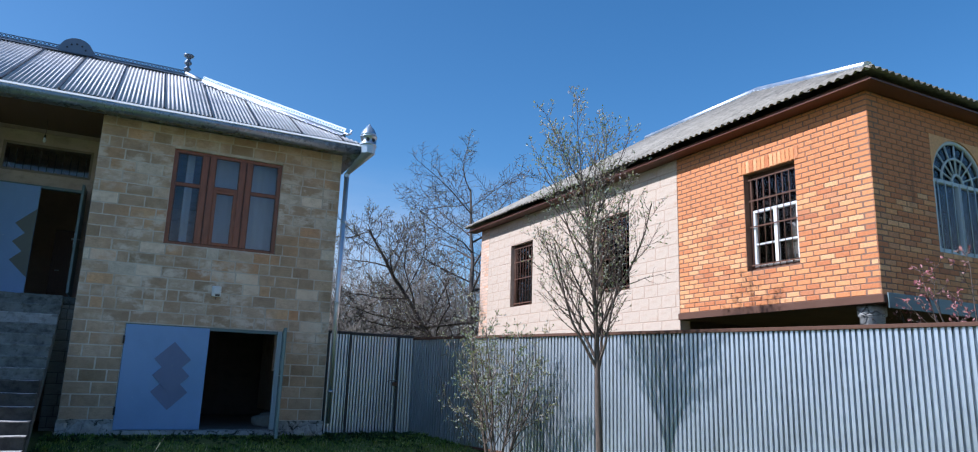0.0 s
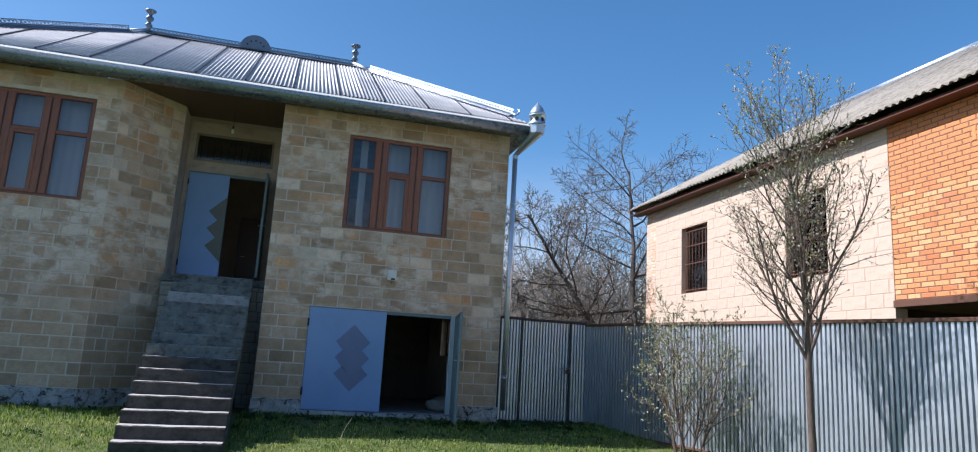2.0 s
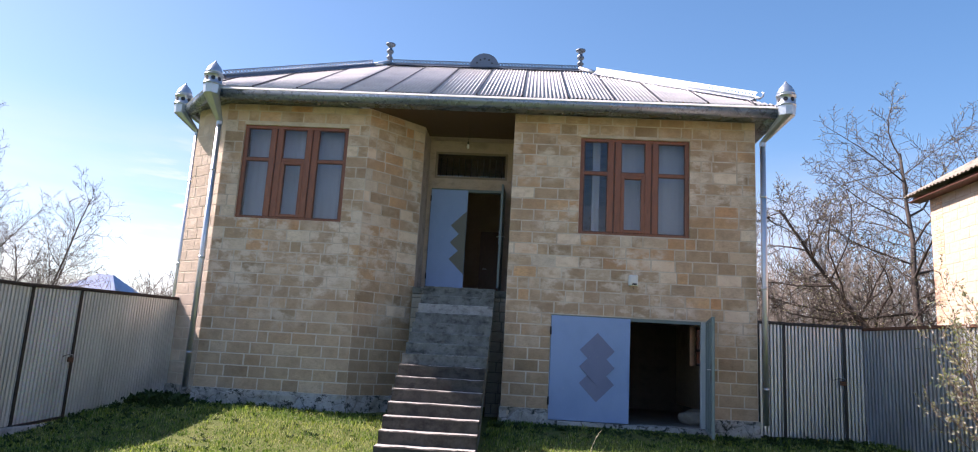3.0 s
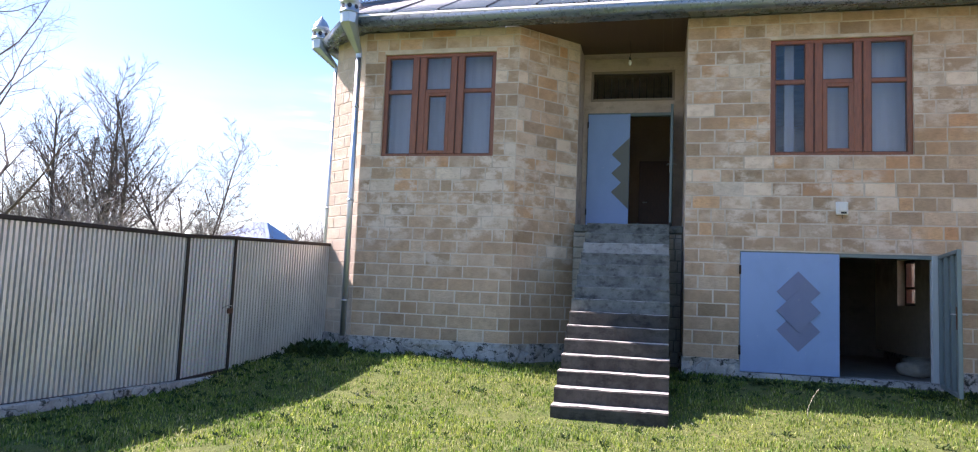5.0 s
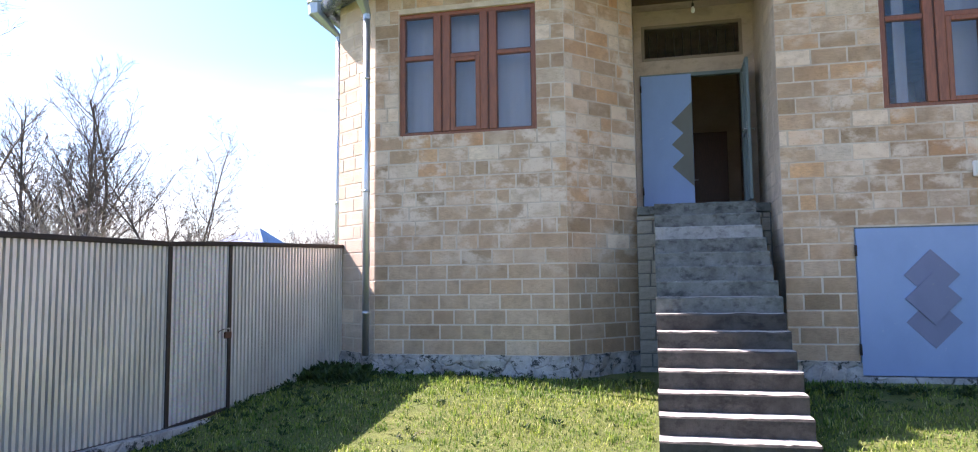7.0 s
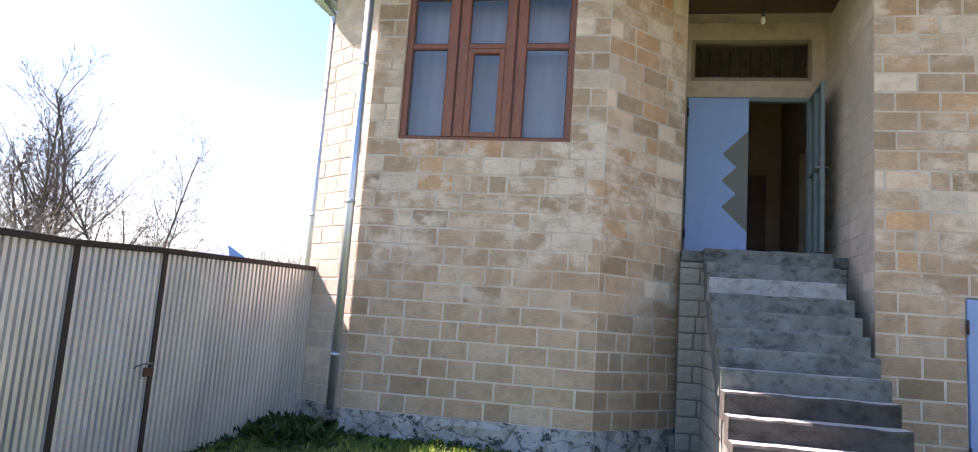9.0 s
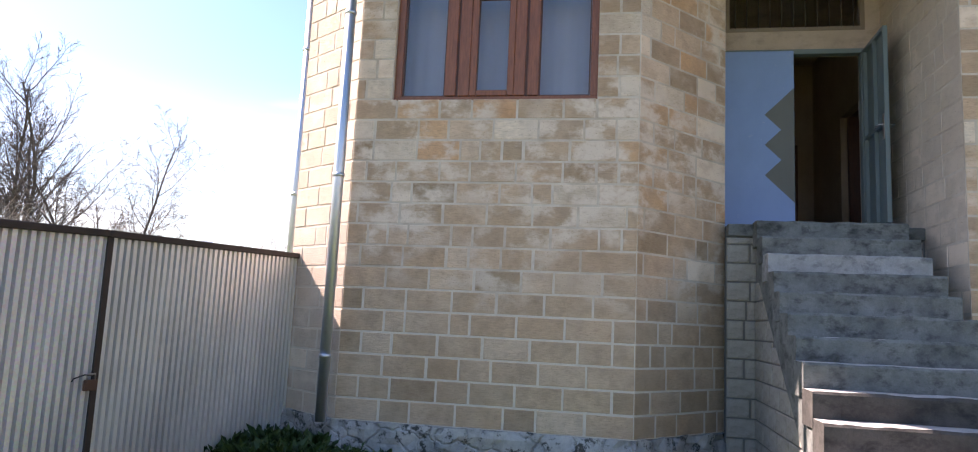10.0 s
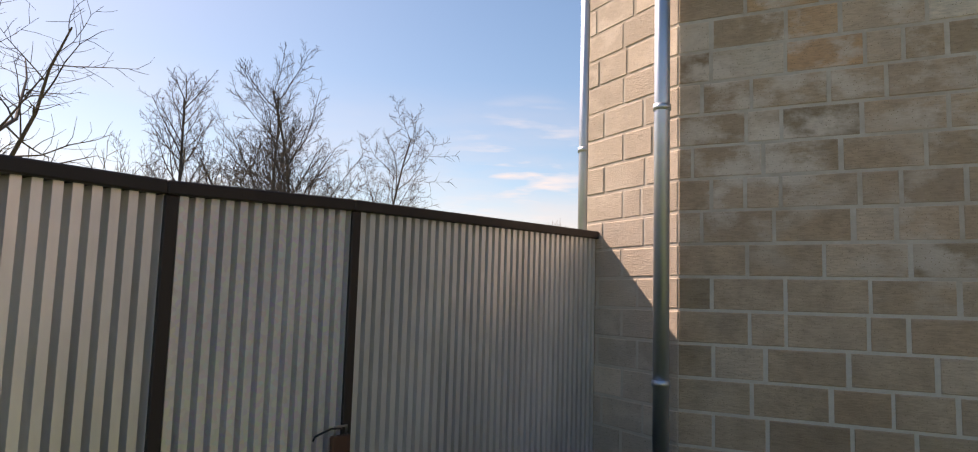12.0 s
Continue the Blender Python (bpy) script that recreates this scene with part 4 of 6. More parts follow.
# ---- garage door ----
def garage():
    x0, x1, z0, z1 = GAR
    root = thing("garage_door", (0, FY, 0), "pale blue steel garage door, one leaf standing open", "garage door")
    bm = bmesh.new()
    box(bm, x0, x0 + 0.05, 0.02, 0.12, z0, z1, 0.004)
    box(bm, x0 + 0.0505, x1 - 0.0905, 0.02, 0.12, z1 - 0.06, z1, 0.004)
    part("door_frame", bm, LEAFBACK, root)
    part_box("jamb", JAMB, root, x1 - 0.09, x1, 0.02, 0.12, z0, z1, 0.004, "pale grey door post")
    leaf = part_box("leaf", DOORBLUE, root, x0 + 0.006, 2.85, -0.03, 0.018, z0 + 0.004, z1 - 0.02, 0.006)
    for cz, y, bot in ((0.84, -0.036, 0), (1.43, -0.044, 0), (1.135, -0.058, 0)):
        bm = bmesh.new()
        diamond(bm, 2.262, cz, 0.315, 0.32, y, -0.029)
        part("diamond", bm, DIAMOND, leaf, "slate blue raised diamond")
    for z in (0.5, 1.75):
        bm = bmesh.new()
        tube(bm, [(x0, -0.035, z - 0.07), (x0, -0.035, z + 0.07)], 0.016, 8)
        part("hinge", bm, IRON, leaf)
    w = 1.42
    bm = bmesh.new()
    box(bm, 0, w, 0.012, 0.016, z0 - 0.05, z1)
    a, b = z0 - 0.05, z1
    for q in ((0, 0.05, a, b), (w - 0.05, w, a, b), (0.0505, w - 0.0505, a, a + 0.05), (0.0505, w - 0.0505, b - 0.05, b), (w * 0.34, w * 0.34 + 0.04, a + 0.0505, b - 0.0505), (w * 0.67, w * 0.67 + 0.04, a + 0.0505, b - 0.0505)):
        box(bm, q[0], q[1], -0.035, 0.0118, q[2], q[3], 0.003)
    op = part("open_leaf", bm, LEAFBACK, root, "open leaf showing grey-green stiffening bars")
    op.matrix_basis = Matrix.Translation((x1 + 0.02, 0.0, 0)) @ Matrix.Rotation(radians(-100), 4, "Z")
    bm = bmesh.new()
    box(bm, w - 0.07, w - 0.01, -0.045, -0.04, 1.0, 1.3, 0.002)
    part("lock_plate", bm, RUST, op, "rusty lock plate")
    for s in (-1, 1):
        bm = bmesh.new()
        tube(bm, [(w - 0.04, 0.02 * s, 1.2), (w - 0.04, 0.08 * s, 1.2), (w - 0.15, 0.085 * s, 1.2)], 0.009, 8)
        part("handle", bm, STEEL, op, "steel lever handle")
    sill = part_box("door_sill", PLINTH, None, 1.36, 4.3, FY - 0.06, FY + 0.32, -0.05, z0 - 0.008, 0.01)
    tagged(sill, "worn cement sill under the garage door", "sill", kind="structure")


garage()


def meter_box():
    root = thing("socket_box", (2.885, FY - 0.004, 2.74), "small white weatherproof electric socket on the stone wall", "socket")
    part_box("housing", WHITE, root, -0.085, 0.085, -0.06, 0, -0.1, 0.1, 0.012)
    part_box("cover", WHITE, root, -0.06, 0.06, -0.075, -0.0605, -0.05, 0.075, 0.01)
    part_box("opening", BLACK, root, -0.02, 0.06, -0.07, -0.0602, -0.085, -0.055, 0.003)
    bm = bmesh.new()
    tube(bm, [(0.0, -0.05, -0.1), (-0.005, -0.05, -0.14), (0.01, -0.05, -0.16)], 0.006, 6)
    part("cable", bm, BLACK, root)


meter_box()


# ---- roof ----
EY, EZ, RY, RZ = 14.24, 6.03, 18.8, 8.5
SL = (RZ - EZ) / (RY - EY)
RIDGE0, RIDGE1 = -2.9, 2.03
EX0, EX1 = -6.22, 5.42


def corrugated_slope(name, poly, updir, material, parent, pitch=0.076, depth=0.018, thick=0.004):
    """A corrugated sheet cut to a planar outline of 3D points; waves run along updir."""
    o = Vector(poly[0])
    up = Vector(updir).normalized()
    nrm = Vector((0, 0, 0))
    for i in range(len(poly)):
        nrm += (Vector(poly[i]) - o).cross(Vector(poly[(i + 1) % len(poly)]) - o)
    nrm.normalize()
    if nrm.z < 0:
        nrm = -nrm
    up = (up - nrm * up.dot(nrm)).normalized()
    side = up.cross(nrm).normalized()
    pts = [((Vector(p) - o).dot(side), (Vector(p) - o).dot(up)) for p in poly]
    s0, s1 = min(p[0] for p in pts), max(p[0] for p in pts)
    bm = bmesh.new()

    def span(s):
        hits = []
        for (a, b), (c, d) in zip(pts, pts[1:] + pts[:1]):
            if (a - s) * (c - s) <= 0 and abs(a - c) > 1e-9:
                hits.append(b + (d - b) * (s - a) / (c - a))
        return (min(hits), max(hits)) if len(hits) > 1 else None

    last = None
    n = int((s1 - s0) / pitch * 6)
    for i in range(n + 1):
        s = s0 + 0.002 + (s1 - s0 - 0.004) * i / n
        r = span(s)
        if r is None:
            last = None
            continue
        w = depth / 2 * math.sin(s / pitch * 2 * math.pi)
        cur = [bm.verts.new(o + side * s + up * r[k] + nrm * (w + t)) for t in (0, -thick) for k in (0, 1)]
        if last:
            for q in ((0, 1), (3, 2), (2, 0), (1, 3)):
                f = bm.faces.new((last[q[0]], last[q[1]], cur[q[1]], cur[q[0]]))
                f.smooth = True
        last = cur
    return part(name, bm, material, parent)


def roof():
    root = thing("roof", (0, 0, 0), "hipped roof of galvanised corrugated steel sheets", "roof", kind="structure")
    def zf(y):
        return EZ + (y - EY) * SL
    # front slope in strips, one for each sheet
    step = 0.86
    xs = np.arange(-6.2, EX1 + step, step)
    outline = [(-5.3, EY), (EX1, EY), (RIDGE1, RY), (RIDGE0, RY), (-5.72, 14.9)]
    for i, xa in enumerate(xs[:-1]):
        xb = xa + step + 0.03
        poly = [p for p in clip_x(outline, xa, xb)]
        if len(poly) < 3:
            continue
        lift = 0.012 * (i % 2)
        corrugated_slope("roof_sheet", [(x, y, zf(y) + lift) for x, y in poly], (0, 1, SL), ROOFING, root, depth=0.03)
        edge = [y for x, y in clip_x(outline, xa, xa + 0.02)]
        if edge and i:
            y0, y1 = min(edge), max(edge)
            l = math.hypot(y1 - y0, zf(y1) - zf(y0))
            sm = part_box("seam", BLUEIRON, root, -0.016, 0.016, 0, l, 0.012, 0.036, 0.003)
            sm.matrix_basis = Matrix.Translation((xa, y0, zf(y0))) @ Matrix.Rotation(math.atan(SL), 4, "X")
    corrugated_slope("side_slope", [(EX1, EY, EZ), (EX1, BACK + 0.5, EZ), (RIDGE1, RY, RZ)], (-1, 0, (RZ - EZ) / (EX1 - RIDGE1)), ROOFING, root)
    corrugated_slope("side_slope", [(-5.72, 14.9, zf(14.9)), (RIDGE0, RY, RZ), (EX0, BACK + 0.3, EZ), (EX0, 15.5, EZ)], (1, 0.4, 0.6), ROOFING, root)
    corrugated_slope("back_slope", [(EX1, BACK + 0.5, EZ), (EX0, BACK + 0.5, EZ), (RIDGE0, RY, RZ), (RIDGE1, RY, RZ)], (0, -1, SL), ROOFING, root)
    # ridge and hip caps with pierced combs
    def comb(p, q, drop, hook):
        p, q = Vector(p), Vector(q)
        d = q - p
        l = d.length
        x = d.normalized()
        y = Vector((0, 0, 1)).cross(x).normalized()
        z = x.cross(y)
        m = Matrix((x, y, z)).transposed().to_4x4()
        m.translation = p
        bm = bmesh.new()
        for s in (-1, 1):
            vs = [bm.verts.new(v) for v in ((0, 0, 0.05), (l, 0, 0.05), (l, s * 0.1, -0.02), (0, s * 0.1, -0.02))]
            bm.faces.new(vs)
        tube(bm, [(0, 0, 0.05), (l, 0, 0.05)], 0.022, 8)
        metal = ZINC if q.x > 2.1 else COMB
        cap = part("ridge_cap", bm, metal, root)
        cap.matrix_basis = m
        bm = bmesh.new()
        box(bm, 0, l, -0.004, 0.004, 0.05, 0.075)
        box(bm, 0, l, -0.004, 0.004, 0.15, 0.165)
        n = int(l / 0.085)
        for i in range(n):
            u = (i + 0.5) * l / n
            for s in (-1, 1):
                r = Matrix.Translation((u, 0.001 * s, 0.112)) @ Matrix.Rotation(radians(42 * s), 4, "Y")
                box(bm, -0.011, 0.011, -0.003, 0.003, -0.055, 0.055, 0, r)
        if hook:
            tube(bm, [(l, 0, 0.06), (l + 0.1, 0, 0.05), (l + 0.16, 0, 0.1), (l + 0.15, 0, 0.17), (l + 0.1, 0, 0.17)], [0.03, 0.025, 0.02, 0.018, 0.014], 8)
        cm = part("comb", bm, metal, root, "pierced zinc ridge comb")
        cm.matrix_basis = m
    comb((RIDGE0, RY, RZ + 0.02), (RIDGE1, RY, RZ + 0.02), 0, False)
    for x, e in ((RIDGE0, (-5.5, 15.2)), (RIDGE1, (5.1, 14.68))):
        k = 0.11
        a = (x + (e[0] - x) * k, RY + (e[1] - RY) * k)
        bm = bmesh.new()
        tube(bm, [(x, RY, RZ + 0.1), (a[0], a[1], zf(a[1]) + 0.06)], [0.06, 0.05], 8)
        part("hip_cap", bm, ZINC, root)
        comb((a[0], a[1], zf(a[1]) + 0.02), (e[0], e[1], zf(e[1]) + 0.03), 0, True)
        bm = bmesh.new()
        lathe(bm, [(0.05, -0.1), (0.05, 0.16), (0.085, 0.19), (0.085, 0.22), (0.05, 0.25), (0.045, 0.30), (0.09, 0.35), (0.095, 0.39), (0.05, 0.44), (0.05, 0.5), (0.12, 0.55), (0.13, 0.58), (0.04, 0.585)], 14, (x, RY, RZ + 0.02))
        part("finial", bm, COMB, root, "turned zinc finial")
    bm = bmesh.new()
    arc = [(0.37 * math.cos(a), 0.37 * math.sin(a)) for a in np.linspace(0, math.pi, 21)]
    prism(bm, [(-0.42 + x, RZ + 0.03 + z) for x, z in arc], RY - 0.07, RY - 0.05)
    sh = part("ridge_disc", bm, COMB, root, "half-round zinc ridge ornament")
    for a in np.linspace(0.5, 2.64, 5):
        bm = bmesh.new()
        tube(bm, [(-0.42 + 0.22 * math.cos(a), RY - 0.075, RZ + 0.03 + 0.22 * math.sin(a)), (-0.42 + 0.22 * math.cos(a), RY - 0.068, RZ + 0.03 + 0.22 * math.sin(a))], 0.025, 8)
        part("rivet", bm, BLUEIRON, sh)


def clip_x(poly, x0, x1):
    for lim, sgn in ((x0, 1), (x1, -1)):
        out = []
        for (a, b), (c, d) in zip(poly, poly[1:] + poly[:1]):
            ia, ic = (a - lim) * sgn >= 0, (c - lim) * sgn >= 0
            if ia:
                out.append((a, b))
            if ia != ic:
                t = (lim - a) / (c - a)
                out.append((lim, b + (d - b) * t))
        poly = out
        if len(poly) < 3:
            return []
    return poly


roof()


def prism_x(bm, poly, x0, x1):
    """An outline in y and z pushed from x0 to x1."""
    a = [bm.verts.new((x0, y, z)) for y, z in poly]
    b = [bm.verts.new((x1, y, z)) for y, z in poly]
    bm.faces.new(a)
    bm.faces.new(b[::-1])
    for i in range(len(a)):
        j = (i + 1) % len(a)
        bm.faces.new((a[i], b[i], b[j], a[j]))


def soffit_plate(name, outline):
    bm = bmesh.new()
    a = [bm.verts.new((x, y, 5.888)) for x, y in outline]
    b = [bm.verts.new((x, y, 5.9)) for x, y in outline]
    bm.faces.new(a[::-1])
    bm.faces.new(b)
    for i in range(len(a)):
        j = (i + 1) % len(a)
        bm.faces.new((a[i], a[j], b[j], b[i]))
    tagged(part(name, bm, GUTTER), "grey sheet soffit under the roof edge", "soffit", kind="structure")


soffit_plate("soffit_front", [(-5.3, 14.27), (5.36, 14.27), (5.36, 14.745), (-5.13, 14.745)])
soffit_plate("soffit_corner", [(-5.304, 14.27), (-5.134, 14.75), (-5.96, 15.32), (-6.19, 15.36)])
soffit_plate("soffit_right", [(5.14, 14.75), (5.36, 14.75), (5.36, BACK), (5.14, BACK)])
soffit_plate("soffit_left", [(-6.19, 15.365), (-5.985, 15.365), (-5.985, BACK), (-6.19, BACK)])


def eaves():
    """Boxed eaves with a big half-round gutter, along the front and round both corners."""
    runs = [((EX0, BACK), (EX0, 15.35)), ((EX0, 15.35), (-5.28, EY + 0.03)), ((-5.28, EY + 0.03), (EX1 - 0.04, EY + 0.03)), ((EX1 - 0.04, EY + 0.03), (EX1 - 0.04, BACK))]
    for i, (p, q) in enumerate(runs):
        m, l = along(p, q)
        root = thing("gutter", m, "large grey half-round zinc gutter under the roof edge", "gutter", "gutters round the roof")
        bm = bmesh.new()
        prof = [(-0.02 + 0.115 * math.cos(a), 5.915 + 0.125 * math.sin(a)) for a in np.linspace(math.pi * 0.93, math.pi * 2.0, 12)]
        prof = prof + [(y * 0.96, z + 0.006) for y, z in prof[::-1]]
        a = [bm.verts.new((0, y, z)) for y, z in prof]
        b = [bm.verts.new((l, y, z)) for y, z in prof]
        for k in range(len(prof) - 1):
            bm.faces.new((a[k], b[k], b[k + 1], a[k + 1])).smooth = True
        bm.faces.new(a)
        bm.faces.new(b[::-1])
        part("trough", bm, GUTTER, root)
        part_box("fascia", WHITE, root, 0.01, l - 0.01, 0.075, 0.10, 5.90, 6.072, 0.004, "pale metal fascia strip")
        bm = bmesh.new()
        prism_x(bm, [(-0.142, 5.95), (-0.095, 6.0), (-0.08, 5.992), (-0.132, 5.94)], 0.0, l)
        part("flashing", bm, WHITE, root, "pale metal flashing strip above the gutter")


eaves()


def downpipe(x, y, ex, ey, z0, label):
    """A zinc hopper head with a pierced crown, its slanting neck, and a pipe down the corner."""
    root = thing("downpipe", (0, 0, 0), label, "downpipe", "downpipes of the house")
    bm = bmesh.new()
    tube(bm, [(x, y, z0), (x, y, 5.42)], 0.052, 12)
    part("pipe", bm, ZINC, root)
    for z in (z0 + 0.62, z0 + 2.4, z0 + 4.1):
        bm = bmesh.new()
        tube(bm, [(x, y, z - 0.02), (x, y, z + 0.02)], 0.06, 12)
        part("clamp", bm, ZINC, root)
    bm = bmesh.new()
    rings = []
    for cx, cy, cz, rad in ((x, y, 5.36, 0.054), (x, y, 5.44, 0.058), (ex, ey, 5.80, 0.15), (ex, ey, 5.97, 0.165)):
        rings.append([bm.verts.new((cx + rad * math.cos((k + 0.5) * math.pi / 4), cy + rad * math.sin((k + 0.5) * math.pi / 4), cz)) for k in range(8)])
    for r0, r1 in zip(rings, rings[1:]):
        for k in range(8):
            bm.faces.new((r0[k], r0[(k + 1) % 8], r1[(k + 1) % 8], r1[k]))
    bm.faces.new(rings[-1])
    part("neck", bm, HOPPER, root)
    bm = bmesh.new()
    lathe(bm, [(0.165, 5.97), (0.185, 5.98), (0.185, 6.0), (0.17, 6.01), (0.17, 6.15), (0.188, 6.16), (0.188, 6.18)], 8, (ex, ey, 0))
    crown = part("crown", bm, HOPPER, root, "eight-sided zinc hopper crown")
    for k in range(8):
        a = (k + 0.5) * math.pi / 4
        bm = bmesh.new()
        c = Vector((ex + 0.156 * math.cos(a), ey + 0.156 * math.sin(a), 6.08))
        n = Vector((math.cos(a), math.sin(a), 0))
        tube(bm, [c, c + n * 0.005], 0.042, 8)
        part("pierced_hole", bm, BLUEIRON, crown)
    bm = bmesh.new()
    lathe(bm, [(0.175, 6.18), (0.165, 6.24), (0.12, 6.33), (0.06, 6.40), (0.03, 6.43), (0.012, 6.47)], 8, (ex, ey, 0))
    part("dome", bm, HOPPER, root, "domed zinc hopper lid")


downpipe(-5.21, 14.6, -5.19, 14.07, 0.36, "zinc rainwater pipe with a domed crown at the corner")
downpipe(-6.03, 15.41, -6.36, 15.3, 0.3, "zinc rainwater pipe with a domed crown at the corner")
downpipe(5.22, 14.62, 5.49, 14.12, 0.3, "zinc rainwater pipe with a domed crown at the corner")


# ---- fences ----
def fence_panel(name, p, q, z0p, z0q, z1p, z1q, label, pitch=0.066, depth=0.08, sheet=1.05, rails=True, mat=None, side=1, railmat=None, posts=()):
    m, l = along(p, q)
    root = thing(name, m, label, "fence", "metal fence around the yard")
    n = max(1, round(l / sheet))
    for i in range(n):
        u0, u1 = l * i / n, l * (i + 1) / n
        f = lambda a, b, u: a + (b - a) * u / l
        bm = rib_sheet(u1 - u0, f(z0p, z0q, u0), f(z1p, z1q, u0), pitch, depth * side, 0.55, f(z0p, z0q, u1), f(z1p, z1q, u1))
        ob = part("metal_sheet", bm, mat or FENCE, root)
        ob.matrix_basis = Matrix.Translation((u0, 0, 0))
    if rails:
        slope = math.atan2(z1q - z1p, l)
        r = part_box("top_rail", railmat or IRON, root, 0, l, -0.035, 0.086, -0.03, 0.025, 0.006)
        r.matrix_basis = Matrix.Translation((0, 0, z1p)) @ Matrix.Rotation(-slope, 4, "Y")
        slope = math.atan2(z0q - z0p, l)
        r = part_box("bottom_rail", railmat or IRON, root, 0, l, -0.025, 0.025, -0.02, 0.02, 0.004)
        r.matrix_basis = Matrix.Translation((0, 0, z0p + 0.02)) @ Matrix.Rotation(-slope, 4, "Y")
    for u in posts:
        zt = z1p + (z1q - z1p) * u / l
        zb = z0p + (z0q - z0p) * u / l - 0.08
        part_box("post", railmat or IRON, root, u - 0.027, u + 0.027, -0.018, 0.035, zb, zt - 0.031, 0.004)
    return root


LF0, LFD = Vector((-5.875, 15.285)), Vector((-0.164, -0.9865)).normalized()
lf = lambda s: tuple(LF0 + LFD * s)
S1, S2, S3 = 2.53, 3.485, 16.0
LFM = "brown-railed fence of ribbed galvanised steel sheet"
# u runs towards the house, so the yard side is on the right
fence_panel("metal_fence", lf(S1), lf(0.0), -0.17, 0.12, 1.913, 1.995, LFM, posts=(0.03,))
fence_panel("garden_gate", lf(S2), lf(S1), -0.22, -0.14, 1.863, 1.913, "narrow gate of ribbed galvanised steel in a brown frame", mat=FENCE_GATE, posts=(0.03,))
fence_panel("metal_fence", lf(S3), lf(S2), -0.34, -0.23, 1.79, 1.863, LFM, posts=(S3 - S2 - 3.4, S3 - S2 - 6.8))


def latch(at, label):
    root = thing("padlock", at, label, "padlock", "padlocks of the gates")
    part_box("lock_body", RUST, root, -0.06, 0.05, -0.03, 0.0, -0.06, 0.02, 0.006)
    bm = bmesh.new()
    tube(bm, [(-0.04, -0.015, 0.02), (-0.04, -0.015, 0.06), (0.03, -0.015, 0.06), (0.03, -0.015, 0.02)], 0.007, 8)
    part("shackle", bm, STEEL, root)
    bm = bmesh.new()
    tube(bm, [(0.0, -0.02, 0.05), (-0.08, -0.035, 0.06), (-0.17, -0.03, 0.035), (-0.18, -0.03, 0.015)], 0.005, 6)
    part("wire", bm, BLUEIRON, root)


gate_at, gate_wide = along(lf(S2), lf(S1))
latch(gate_at @ Matrix.Translation((gate_wide - 0.03, -0.03, 0.80)), "rusty padlock and bent wire on the gate post")
latch(Matrix.Translation((6.72, 15.03, 1.12)), "rusty padlock and wire on the dark gate post")


def kerb(p, q, zp, zq):
    m, l = along(p, q)
    root = part_box("kerb", PLINTH, None, 0, l, -0.12, 0.09, -0.2, 0.03, 0.012)
    root.matrix_basis = m @ Matrix.Translation((0, 0, zp)) @ Matrix.Rotation(-math.atan2(zq - zp, l), 4, "Y")
    tagged(root, "pale cement strip under the metal fence", "kerb", kind="structure")


kerb(lf(S3), lf(S1), -0.37, -0.21)
# right: the rear stretch with a gate beside the house, then the long stretch
RM = "fence of ribbed galvanised steel sheet with a dark rail"
RC, R1 = (7.12, 15.05), (10.9, 4.2)
fence_panel("metal_fence", (5.2, 15.08), (5.72, 15.08), 0.05, 0.05, 2.13, 2.13, RM, mat=FENCE_TONED, railmat=BLUEIRON, posts=(0.03, 0.5))
fence_panel("garden_gate", (5.72, 15.08), (6.75, 15.08), 0.05, 0.05, 2.12, 2.12, "gate of ribbed galvanised steel in a dark frame", mat=FENCE_TONED, railmat=BLUEIRON)
fence_panel("metal_fence", (6.75, 15.08), RC, 0.05, 0.03, 2.12, 2.12, RM, mat=FENCE_TONED, railmat=BLUEIRON, posts=(0.03,))
fence_panel("metal_fence", RC, R1, -0.02, -0.35, 2.09, 2.1, "long fence of ribbed galvanised steel with a rusty rail", mat=FENCE_TONED, railmat=RUST, pitch=0.075, sheet=1.0)
fence_panel("metal_fence", R1, (13.5, -12), -0.35, -0.37, 2.1, 2.1, "long fence of ribbed galvanised steel with a rusty rail", mat=FENCE_TONED, railmat=RUST, pitch=0.2, sheet=4.0)
fence_panel("metal_fence", (13.5, -12), lf(S3), -0.37, -0.37, 2.1, 1.9, "fence of ribbed galvanised steel closing the yard", pitch=0.25, sheet=6.0)


# ---- the neighbour's house ----
NX, NY0, NYB, NY1, NZB, NZT = 10.9, 6.59, 10.75, 19.5, 2.62, 5.72
NW3 = (7.94, 9.04, 3.24, 4.98)
NW2 = (12.3, 13.5, 3.24, 4.98)
NW1 = (16.4, 17.6, 3.24, 4.98)


